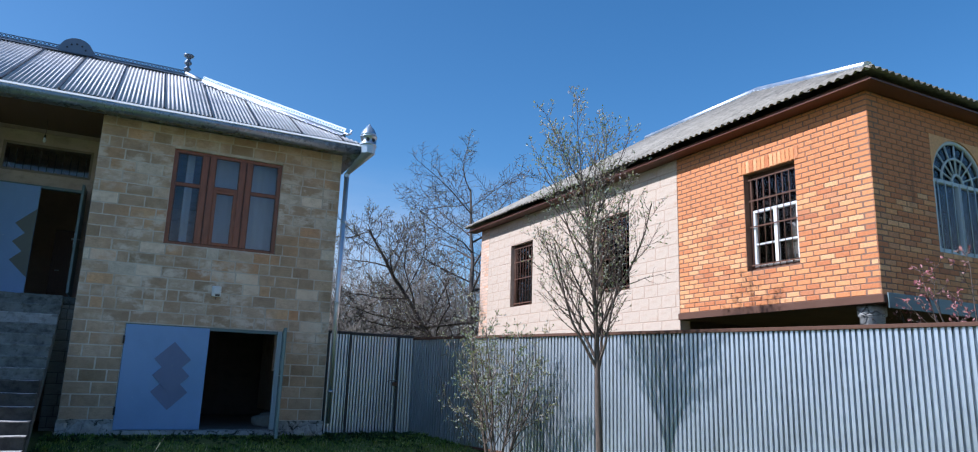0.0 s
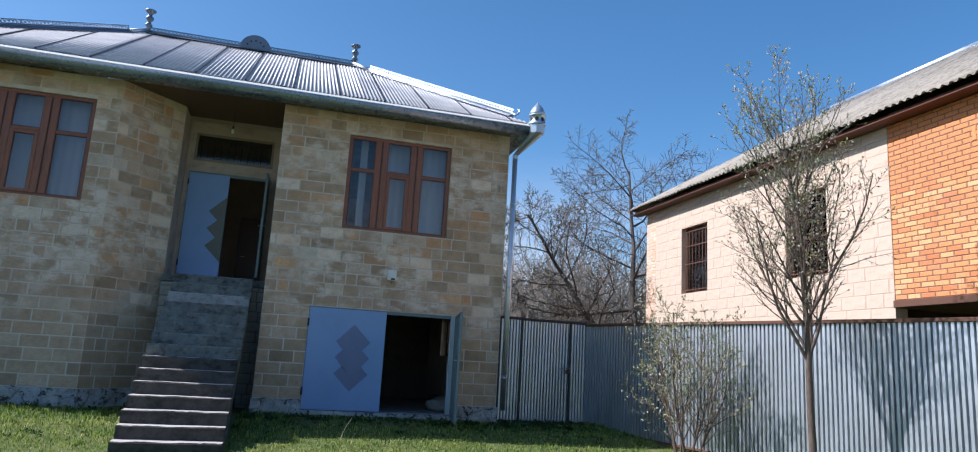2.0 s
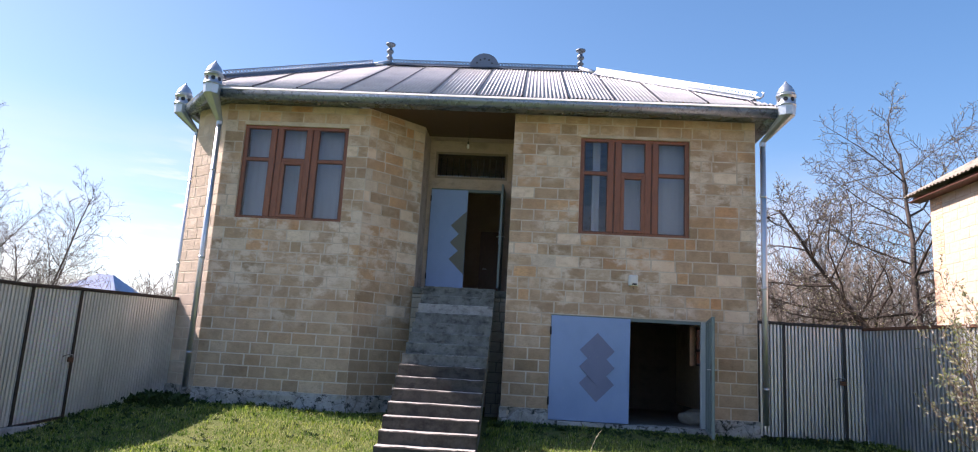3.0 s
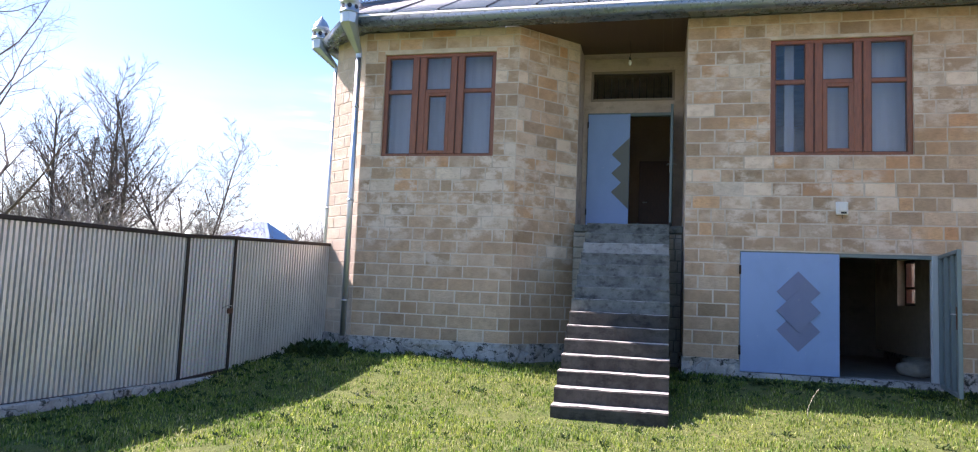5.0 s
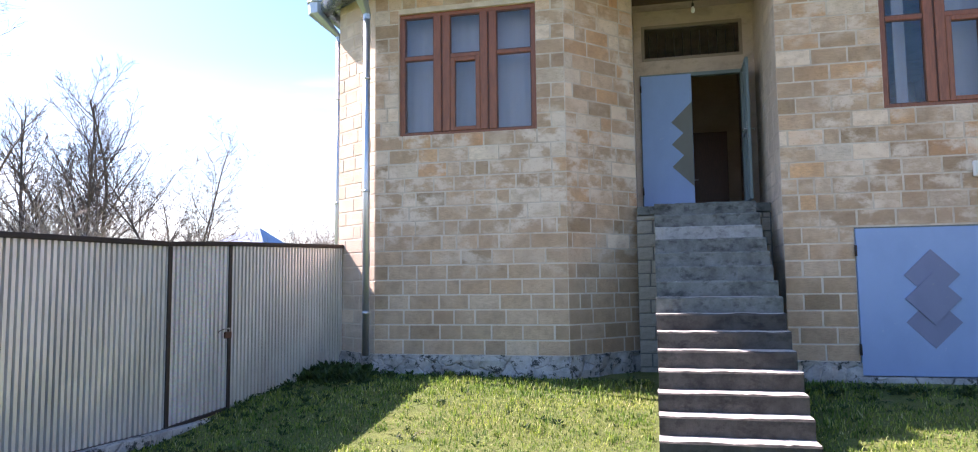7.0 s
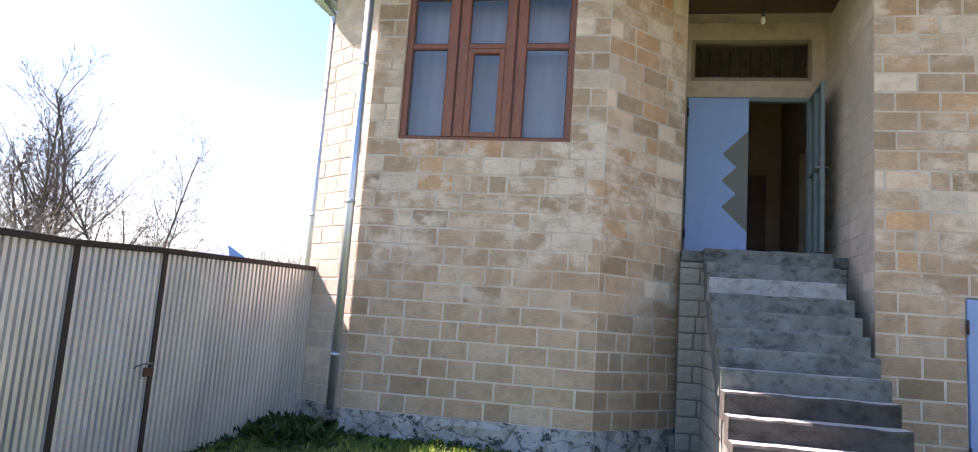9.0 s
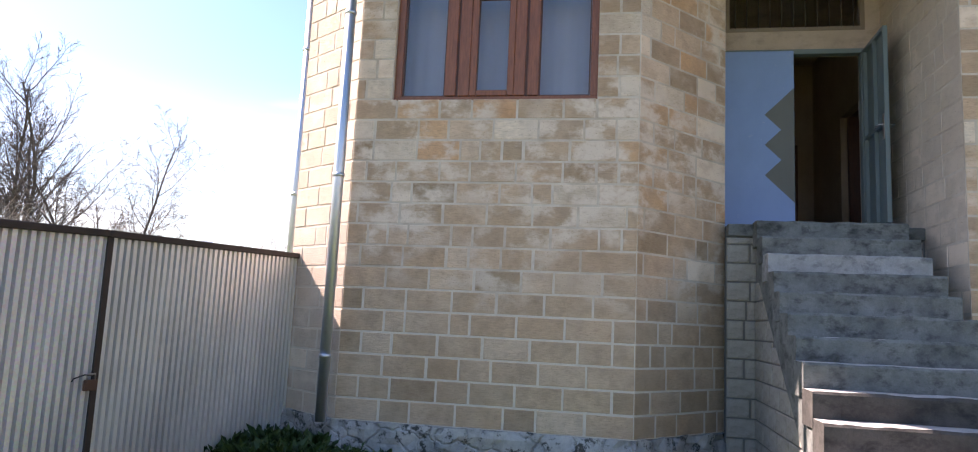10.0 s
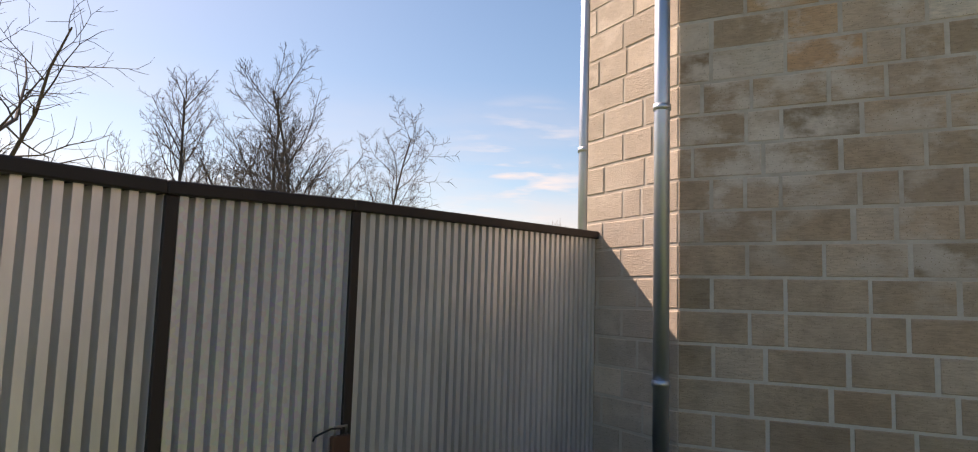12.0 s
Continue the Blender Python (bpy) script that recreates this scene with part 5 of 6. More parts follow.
def neighbour():
    # walls run from far to near so that their outer face looks to the yard
    masonry("wall_neighbour_brick", (NX, NYB), (NX, NY0), NZB, NZT, [(NYB - NW3[1], NYB - NW3[0], NW3[2], NW3[3])], thick=0.25, pitch=0.087, joint=0.014, lengths=(0.262,), seed=41, mat=BRICK, backing=MORTAR_DARK, piece="brick", label="orange brick wall of the neighbouring house", proud=0.006)
    masonry("wall_neighbour_front", (NX, NY0), (NX + 4.6, NY0), NZB, NZT, [(1.5, 2.94, 3.4, 5.32)], thick=0.25, pitch=0.087, joint=0.014, lengths=(0.262,), seed=43, mat=BRICK, backing=MORTAR_DARK, piece="brick", label="shaded orange brick front of the neighbouring house", proud=0.006)
    plain_wall("wall_neighbour_base", (NX + 0.004, NY1), (NX + 0.004, NYB + 0.01), -0.2, 1.5, 0.25, PALE, "pale stone base wall of the neighbouring house")
    masonry("wall_neighbour_stone", (NX, NY1 - 0.524), (NX, NYB + 0.01), 1.502, NZT, [(NY1 - 0.524 - NW1[1], NY1 - 0.524 - NW1[0], NW1[2], NW1[3]), (NY1 - 0.524 - NW2[1], NY1 - 0.524 - NW2[0], NW2[2], NW2[3])], thick=0.25, pitch=0.25, joint=0.012, lengths=(0.58, 0.58, 0.4), seed=44, mat=PALE, backing=MORTAR_PINK, piece="pale_block", label="pale pinkish stone wall of the neighbouring house", proud=0.002)
    plain_wall("wall_neighbour_far", (NX + 4.602, NY0), (NX + 8, NY0), NZB, NZT, 0.25, BRICK, "far end of the brick front")
    masonry("wall_neighbour_corner", (NX - 0.003, NY1), (NX - 0.003, NY1 - 0.52), 1.5, NZT, thick=0.25, pitch=0.087, joint=0.012, lengths=(0.262,), seed=47, mat=PALEBRICK, backing=MORTAR, piece="faded_brick", label="faded brick corner of the pale stone wall", proud=0.006)
    plain_wall("wall_neighbour_rear", (NX + 8, NY1), (NX, NY1), -0.2, NZT, 0.25, PLASTER, "plain rear wall of the neighbouring house")
    plain_wall("wall_neighbour_side", (NX + 8, NY0), (NX + 8, NY1), -0.2, NZT, 0.25, PLASTER, "plain far wall of the neighbouring house")
    tagged(part_box("neighbour_ceiling", PLASTER, None, NX + 0.25, NX + 7.9, NY0 + 0.25, NY1 - 0.2, NZT, NZT + 0.1, 0), "plain ceiling inside the neighbouring house", "ceiling", kind="structure")
    slab = part_box("neighbour_slab", RUST, None, NX - 0.06, NX + 8, NY0 - 0.06, NYB, NZB - 0.13, NZB - 0.004, 0.01)
    tagged(slab, "rusty steel edged floor slab of the raised house", "slab", kind="structure")
    beam = part_box("neighbour_beam", LEAFBACK, None, NX + 0.02, NX + 8, NY0 - 0.085, NY0 - 0.064, NZB - 0.2, NZB + 0.02, 0.004)
    tagged(beam, "grey painted steel beam under the brick front", "beam", kind="structure")
    for px, py in ((NX + 0.25, NY0 + 0.35), (NX + 4, NY0 + 0.35)):
        bm = bmesh.new()
        lathe(bm, [(0.17, -0.4), (0.17, NZB - 0.3), (0.2, NZB - 0.28), (0.2, NZB - 0.134)], 14, (px, py, 0))
        tagged(part("concrete_column", bm, PLINTH), "pale cement column under the raised house", "column", kind="structure")

    def barred(name, y0, y1, z0, z1, white):
        m = Matrix.Translation((NX + 0.1, y1, z0)) @ Matrix.Rotation(radians(-90), 4, "Z")
        w, h = y1 - y0, z1 - z0
        root = thing(name, m, "window with rusty iron bars in the neighbouring house" if not white else "white framed window behind ornate iron bars", "window", kind="structure")
        bm = bmesh.new()
        for q in ((0, 0.06, 0, h), (w - 0.06, w, 0, h), (0.0605, w - 0.0605, 0, 0.06), (0.0605, w - 0.0605, h - 0.06, h)):
            box(bm, q[0], q[1], 0.03, 0.1, q[2], q[3], 0.004)
        part("frame", bm, RUST, root)
        if white:
            t = h * 0.62
            bm = bmesh.new()
            for q in ((0.065, w - 0.065, 0.065, 0.12), (0.065, w - 0.065, t - 0.05, t), (0.065, 0.12, 0.1205, t - 0.0505), (w - 0.12, w - 0.065, 0.1205, t - 0.0505), (w * 0.5 - 0.035, w * 0.5 + 0.035, 0.1205, t - 0.0505)):
                box(bm, q[0], q[1], 0.02, 0.08, q[2], q[3], 0.004)
            box(bm, 0.1205, w * 0.5 - 0.036, 0.03, 0.07, t * 0.42, t * 0.42 + 0.03)
            box(bm, w * 0.5 + 0.036, w - 0.1205, 0.03, 0.07, t * 0.42, t * 0.42 + 0.03)
            part("sash", bm, WHITE, root, "white painted sash")
        part_box("pane", GLASS, root, 0.06, w - 0.06, 0.05, 0.056, 0.06, h - 0.06, 0).visible_shadow = False
        # grey sheet added behind the pane in place of a modelled room
        part_box("back_sheet", CELLAR, root, 0.0, w, 0.3, 0.31, 0.0, h, 0)
        n = 8
        for i in range(n):
            x = 0.07 + (w - 0.14) * i / (n - 1)
            bm = bmesh.new()
            tube(bm, [(x, 0.0, 0.0), (x, 0.0, h)], 0.008, 6)
            part("bar", bm, RUST, root)
        for z in (0.1, h * 0.45, h * 0.72, h - 0.1):
            part_box("cross_bar", RUST, root, 0.01, w - 0.01, -0.012, -0.004, z - 0.012, z + 0.012, 0)

    barred("window_4", *NW3, True)
    barred("window_5", *NW2, False)
    barred("window_6", *NW1, False)

    # brick lintel course over the brick wall's window
    lint = thing("brick_lintel", Matrix.Translation((NX - 0.004, NW3[1] + 0.1, NW3[3] + 0.004)) @ Matrix.Rotation(radians(-90), 4, "Z"), "row of upright bricks over the window", "lintel", kind="structure")
    for i in range(15):
        ob = new("brick", piece_mesh("soldier_brick", 0.075, 0.22, 0.03, BRICK))
        ob.parent = lint
        ob.matrix_basis = Matrix.Translation((i * 0.087, -0.006, 0))

    # arched window of the front
    root = thing("window_7", (NX + 1.5, NY0, 3.4), "grey arched window with a fan of glazing bars", "window", kind="structure")
    w, h = 1.44, 1.2
    bm = bmesh.new()
    for q in ((0, 0.07, 0, h), (w - 0.07, w, 0, h), (0.0705, w - 0.0705, 0, 0.07), (0.0705, w - 0.0705, h - 0.06, h), (w / 2 - 0.035, w / 2 + 0.035, 0.0705, h - 0.0605)):
        box(bm, q[0], q[1], 0.02, 0.1, q[2], q[3], 0.004)
    part("frame", bm, JAMB, root)
    for rad, th in ((0.69, 0.045), (0.42, 0.025), (0.15, 0.03)):
        bm = bmesh.new()
        tube(bm, [(w / 2 + rad * math.cos(a), 0.05, h + rad * math.sin(a)) for a in np.linspace(0, math.pi, 19)], th * 0.8, 6)
        part("arch_bar", bm, JAMB, root)
    for a in np.linspace(0.35, math.pi - 0.35, 7):
        bm = bmesh.new()
        tube(bm, [(w / 2 + 0.15 * math.cos(a), 0.05, h + 0.15 * math.sin(a)), (w / 2 + 0.69 * math.cos(a), 0.05, h + 0.69 * math.sin(a))], 0.014, 6)
        part("fan_bar", bm, JAMB, root)
    for i in range(7):
        x = 0.12 + i * 0.2
        bm = bmesh.new()
        tube(bm, [(x, 0.01, 0.02), (x, 0.01, h - 0.02)], 0.008, 6)
        part("bar", bm, JAMB, root)
    part_box("pane", GLASS, root, 0.02, w - 0.02, 0.07, 0.076, 0.02, 1.9, 0).visible_shadow = False
    # added grey sheet closing the view behind the arched pane
    part_box("back_sheet", CELLAR, root, 0.0, w, 0.3, 0.31, 0.0, 1.92, 0)
    # bricks that turn the square opening into an arch
    bm = bmesh.new()
    for s in (-1, 1):
        arc = [(w / 2 + s * 0.715 * math.cos(a), h + 0.715 * math.sin(a)) for a in np.linspace(0, math.pi / 2, 12)]
        prism(bm, arc + [(w / 2, 1.925), (w / 2 + s * 0.721, 1.925), (w / 2 + s * 0.721, h)], 0.0, 0.2)
    part("arch_infill", bm, BRICK, root)

    # roof
    root = thing("neighbour_roof", (0, 0, 0), "hipped grey corrugated fibre-cement roof of the neighbouring house", "roof", kind="structure")
    e0, e1, f0, f1, ez, rz = NX - 0.42, NX + 8.42, NY0 - 0.42, NY1 + 0.42, NZT + 0.14, 8.6
    rx, r0, r1 = NX + 4, 12.2, 16.5
    sl = (rz - ez) / (rx - e0)
    zx = lambda x: ez + (x - e0) * sl
    for i, ya in enumerate(np.arange(f0, f1, 1.1)):
        poly = clip_x([(f0, e0), (r0, rx), (r1, rx), (f1, e0)], ya, ya + 1.14)
        if len(poly) > 2:
            corrugated_slope("roof_sheet", [(x, y, zx(x) + 0.014 * (i % 2)) for y, x in poly], (1, 0, sl), ASBESTOS, root, 0.15, 0.045, 0.008)
    corrugated_slope("front_slope", [(e0, f0, ez), (e1, f0, ez), (rx, r0, rz)], (0, 1, (rz - ez) / (r0 - f0)), ASBESTOS, root, 0.15, 0.045, 0.008)
    corrugated_slope("far_slope", [(e1, f0, ez), (e1, f1, ez), (rx, r1, rz), (rx, r0, rz)], (-1, 0, sl), ASBESTOS, root, 0.3, 0.045, 0.008)
    corrugated_slope("rear_slope", [(e0, f1, ez), (e1, f1, ez), (rx, r1, rz)], (0, -1, 0.8), ASBESTOS, root, 0.3, 0.045, 0.008)
    bm = bmesh.new()
    tube(bm, [(rx, r0, rz + 0.02), (rx, r1, rz + 0.02)], 0.09, 8)
    tube(bm, [(rx, r0, rz + 0.02), (e0 + 0.2, f0 + 0.2, ez + 0.12)], [0.09, 0.07], 8)
    part("ridge_cap", bm, ZINC, root, "bent sheet ridge cap")
    for q in ((e0 + 0.2, e0 + 0.24, f0 + 0.2, f1 - 0.06), (e0 + 0.24, e1, f0 + 0.2, f0 + 0.24)):
        part_box("fascia_board", BROWNDARK, root, q[0], q[1], q[2], q[3], NZT + 0.02, ez - 0.03, 0.003, "dark brown eaves board")
    part_box("soffit_board", BROWNDARK, root, e0 + 0.1, NX - 0.004, f0 + 0.1, f1, NZT + 0.0, NZT + 0.02, 0)
    part_box("soffit_board", BROWNDARK, root, NX - 0.004, e1, f0 + 0.1, NY0 - 0.008, NZT + 0.0, NZT + 0.02, 0)


neighbour()


# ---- garage contents ----
def garage_window():
    root = thing("window_8", Matrix.Translation((5.13, FY + 0.006 + 3.0, 1.3)) @ Matrix.Rotation(radians(90), 4, "Z"), "small brown lattice window of the cellar, its sash tilted", "window", kind="structure")
    w, h = 1.04, 0.9
    bm = bmesh.new()
    for q in ((0, 0.07, 0, h), (w - 0.07, w, 0, h), (0.0705, w - 0.0705, 0, 0.06), (0.0705, w - 0.0705, h - 0.06, h), (0.0705, w - 0.0705, h * 0.36, h * 0.36 + 0.05)):
        box(bm, q[0], q[1], 0.06, 0.16, q[2], q[3], 0.004)
    part("frame", bm, BROWNDARK, root)
    part_box("brace", BROWNDARK, root, -0.03, 0.03, 0.02, 0.058, 0, 0.75, 0.004).matrix_basis = Matrix.Translation((0.25, 0, 0.2)) @ Matrix.Rotation(radians(48), 4, "Y")


garage_window()


def sack(x, y, z, s, seed, name="cement_sack", mat=None, label=""):
    bm = bmesh.new()
    bmesh.ops.create_icosphere(bm, subdivisions=3, radius=1.0)
    for v in bm.verts:
        n = 1 + 0.16 * noise.noise(v.co * 1.7 + Vector((seed, 0, 0)))
        c = v.co
        v.co = Vector((math.copysign(abs(c.x) ** 0.6, c.x) * 0.38 * s * n, math.copysign(abs(c.y) ** 0.6, c.y) * 0.24 * s * n, math.copysign(abs(c.z) ** 0.7, c.z) * 0.13 * s * n))
    for f in bm.faces:
        f.smooth = True
    ob = part(name, bm, mat or GREYBLOCK)
    ob.matrix_basis = pose(x, y, z + 0.115 * s, 0, 0, seed * 37)
    tagged(ob, label or "slumped grey paper sack on the cellar floor", "sack", "sacks in the cellar")


sack(4.35, 16.0, 0.16, 1.0, 1)
sack(4.55, 16.7, 0.16, 1.1, 2)


# ---- plants ----
def add_tube(verts, faces, pts, radii, n):
    base = len(verts)
    for i, p in enumerate(pts):
        d = (pts[min(i + 1, len(pts) - 1)] - pts[max(i - 1, 0)]).normalized()
        a = d.cross(Vector((0.31, 0.95, 0.05))).normalized()
        b = d.cross(a)
        for k in range(n):
            w = 2 * math.pi * k / n
            verts.append(tuple(p + (a * math.cos(w) + b * math.sin(w)) * radii[i]))
    for i in range(len(pts) - 1):
        for k in range(n):
            o = base + i * n
            faces.append((o + k, o + (k + 1) % n, o + n + (k + 1) % n, o + n + k))


def add_leaf(verts, faces, p, d, l, w, rng):
    s = d.cross(Vector((rng.uniform(-1, 1), rng.uniform(-1, 1), rng.uniform(-1, 1)))).normalized()
    u = d.cross(s) * (0.15 * l)
    o = len(verts)
    verts += [tuple(p), tuple(p + d * l * 0.45 + s * w + u), tuple(p + d * l), tuple(p + d * l * 0.45 - s * w + u)]
    faces.append((o, o + 1, o + 2, o + 3))


def wander(p, d, length, r0, r1, segs, rng, bend, up):
    pts, radii, dirs = [p.copy()], [r0], [d.copy()]
    for i in range(segs):
        d = (d + Vector((rng.gauss(0, bend), rng.gauss(0, bend), rng.gauss(0, bend * 0.7) + up))).normalized()
        p = p + d * (length / segs)
        pts.append(p.copy())
        dirs.append(d.copy())
        radii.append(r0 + (r1 - r0) * (i + 1) / segs)
    return pts, radii, dirs


def tree(name, at, height, radius, seed, label, bark_mat, counts=(14, 7, 4), fracs=(0.5, 0.42, 0.4), angles=(50, 48, 45), start=0.25, lean=(0, 0), up=(0.03, 0.05, 0.06), bend=(0.05, 0.13, 0.18), leaf=None, leaf_size=0.04, leaf_n=2, stems=1, twig=0.004, stem_spread=0.3, category="tree", leafmat=None, group=""):
    """A tree: stems, then limbs and twigs to three depths; leaves or buds on the last ones."""
    rng = random.Random(seed)
    root = thing(name, at, label, category, group)
    tv, tf, bv, bf, lv, lf_ = [], [], [], [], [], []

    def grow(p, d, length, r, level):
        last = level == len(counts)
        segs = (8, 5, 4, 3)[min(level, 3)]
        pts, radii, dirs = wander(p, d, length, r, max(r * 0.28, twig * 0.55) if not last else twig * 0.5, segs, rng, bend[min(level, len(bend) - 1)], up[min(level, len(up) - 1)])
        if level <= 1 and r > 0.012:
            add_tube(tv, tf, pts, radii, 8 if level == 0 else 5)
        else:
            add_tube(bv, bf, pts, radii, 4 if level < 2 else 3)
        if last or level >= 2:
            if leaf and rng.random() < 0.9:
                for _ in range(leaf_n):
                    k = rng.randint(1, segs)
                    ld = (dirs[k] + Vector((rng.gauss(0, 0.6), rng.gauss(0, 0.6), rng.gauss(0.1, 0.5)))).normalized()
                    add_leaf(lv, lf_, pts[k], ld, leaf_size * rng.uniform(0.6, 1.3), leaf_size * 0.28, rng)
        if last:
            return
        n = counts[level]
        for i in range(n):
            f = (start if level == 0 else 0.2) + (1 - (start if level == 0 else 0.2)) * ((i + rng.uniform(0.1, 0.9)) / n)
            x = f * segs
            k = min(int(x), segs - 1)
            q = pts[k].lerp(pts[k + 1], x - k)
            dd = dirs[k + 1]
            a = radians(angles[level] * rng.uniform(0.65, 1.25))
            side = dd.orthogonal().normalized()
            side = Matrix.Rotation((i * 2.4 + rng.uniform(-0.5, 0.5)), 3, dd) @ side
            nd = (dd * math.cos(a) + side * math.sin(a)).normalized()
            rr = radii[k] * rng.uniform(0.38, 0.6)
            ll = length * fracs[level] * rng.uniform(0.65, 1.15) * (1.15 - 0.6 * f)
            grow(q, nd, ll, max(rr, twig), level + 1)

    for s in range(stems):
        a = 2.4 * s
        d0 = Vector((lean[0] + (stem_spread * math.cos(a) * rng.uniform(0.4, 1.2) if stems > 1 else 0), lean[1] + (stem_spread * math.sin(a) * rng.uniform(0.4, 1.2) if stems > 1 else 0), 1)).normalized()
        off = Vector((0.1 * math.cos(a), 0.1 * math.sin(a), 0)) if stems > 1 else Vector((0, 0, 0))
        grow(off + Vector((0, 0, -0.06)), d0, height * (rng.uniform(0.65, 1.0) if stems > 1 else 1.0), radius, 0)
    for nm, v, f, m in (("trunk", tv, tf, bark_mat), ("crown", bv, bf, bark_mat), ("leaves", lv, lf_, leafmat)):
        if v:
            me = bpy.data.meshes.new(nm)
            me.from_pydata(v, [], f)
            if nm != "leaves":
                for p in me.polygons:
                    p.use_smooth = True
            part(nm, me, m, root)
    return root


def ground_at(x, y):
    return (x, y, ground_z(x, y))


# the young fruit tree and the shrub before the long fence
tree("young_tree", ground_at(8.07, 9.48), 5.0, 0.062, 5, "young fruit tree with opening buds beside the metal fence", BARK_YOUNG, counts=(34, 12, 6), fracs=(0.47, 0.42, 0.4), angles=(34, 42, 45), start=0.34, lean=(0.03, 0.0), up=(0.02, 0.12, 0.11), bend=(0.03, 0.07, 0.13), leaf=True, leaf_size=0.046, leaf_n=2, leafmat=BUD, twig=0.0030)
tree("shrub", ground_at(7.38, 11.55), 2.75, 0.020, 15, "many-stemmed shrub with pale spring leaves at the fence", BARK_YOUNG, counts=(10, 6, 3), fracs=(0.45, 0.42, 0.4), angles=(42, 45, 42), start=0.15, up=(0.02, 0.05, 0.05), bend=(0.05, 0.09, 0.14), leaf=True, leaf_size=0.046, leaf_n=2, stems=10, leafmat=BUD, twig=0.0026, category="shrub", stem_spread=0.40)
# the old trees behind the rear gate
tree("old_tree", ground_at(12.8, 22.2), 9.0, 0.13, 25, "old bare fruit tree with dark crooked branches behind the gate", BARK_DARK, counts=(18, 13, 11), fracs=(0.52, 0.5, 0.45), angles=(66, 56, 55), start=0.3, lean=(-0.04, 0.0), up=(0.02, 0.03, 0.02), bend=(0.10, 0.2, 0.26), twig=0.008, leaf=True, leaf_size=0.05, leaf_n=1, leafmat=BUD)
tree("old_tree", ground_at(12.2, 21.6), 7.2, 0.11, 26, "leaning bare fruit tree with dark branches behind the gate", BARK_DARK, counts=(20, 13, 10), fracs=(0.46, 0.5, 0.45), angles=(58, 55, 50), start=0.3, lean=(-0.95, 0.1), up=(0.03, 0.03, 0.02), bend=(0.10, 0.2, 0.25), twig=0.008, leaf=True, leaf_size=0.05, leaf_n=1, leafmat=BUD)
# trees behind the brown-railed fence
FENCE_TREES = "bare trees beyond the fence"
tree("bare_tree", ground_at(-19.0, 29.2), 7.7, 0.065, 35, "bare spreading tree beyond the metal fence", BARK_DARK, counts=(13, 10, 8), fracs=(0.5, 0.46, 0.42), angles=(50, 50, 48), start=0.35, lean=(-0.03, 0.0), up=(0.0, 0.05, 0.05), bend=(0.08, 0.16, 0.2), stems=5, twig=0.0065, stem_spread=0.34, group=FENCE_TREES)
tree("bare_tree", ground_at(-28.3, 34.4), 11.2, 0.12, 36, "tall round-crowned bare tree beyond the metal fence", BARK_DARK, counts=(14, 11, 8), fracs=(0.42, 0.46, 0.42), angles=(42, 42, 42), start=0.3, up=(0.02, 0.09, 0.09), bend=(0.09, 0.11, 0.16), stems=7, twig=0.009, stem_spread=0.42, group=FENCE_TREES)
tree("bare_tree", ground_at(-19.6, 22.7), 6.6, 0.085, 37, "tall bare tree with upright branches beyond the metal fence", BARK_DARK, counts=(34, 10, 6), fracs=(0.34, 0.42, 0.42), angles=(46, 42, 42), start=0.22, up=(0.0, 0.12, 0.1), bend=(0.025, 0.09, 0.15), twig=0.006, group=FENCE_TREES)
tree("bare_tree", ground_at(-12.4, 14.4), 6.8, 0.085, 38, "large bare tree with wide arching branches beyond the metal fence", BARK_DARK, counts=(16, 10, 7), fracs=(0.52, 0.46, 0.44), angles=(66, 50, 48), start=0.28, up=(0.0, 0.02, 0.03), bend=(0.06, 0.16, 0.2), twig=0.0036, group=FENCE_TREES)
tree("bare_tree", ground_at(-21.3, 22.6), 5.6, 0.045, 39, "low bare tree beyond the metal fence", BARK_DARK, counts=(14, 9, 6), fracs=(0.45, 0.45, 0.42), angles=(42, 45, 45), start=0.15, up=(0.0, 0.1, 0.08), bend=(0.06, 0.1, 0.16), stems=2, twig=0.006, stem_spread=0.3, group=FENCE_TREES)
# red-budded shrub before the brick front
tree("budding_shrub", ground_at(11.75, 5.75), 3.9, 0.02, 45, "thin shrub with pink buds before the brick house", BARK_YOUNG, counts=(6, 4, 2), fracs=(0.3, 0.42, 0.4), angles=(35, 42, 40), start=0.5, up=(0.02, 0.08, 0.05), bend=(0.04, 0.08, 0.12), leaf=True, leaf_size=0.06, leaf_n=2, stems=7, leafmat=PINKBUD, twig=0.004, category="shrub", stem_spread=0.22)


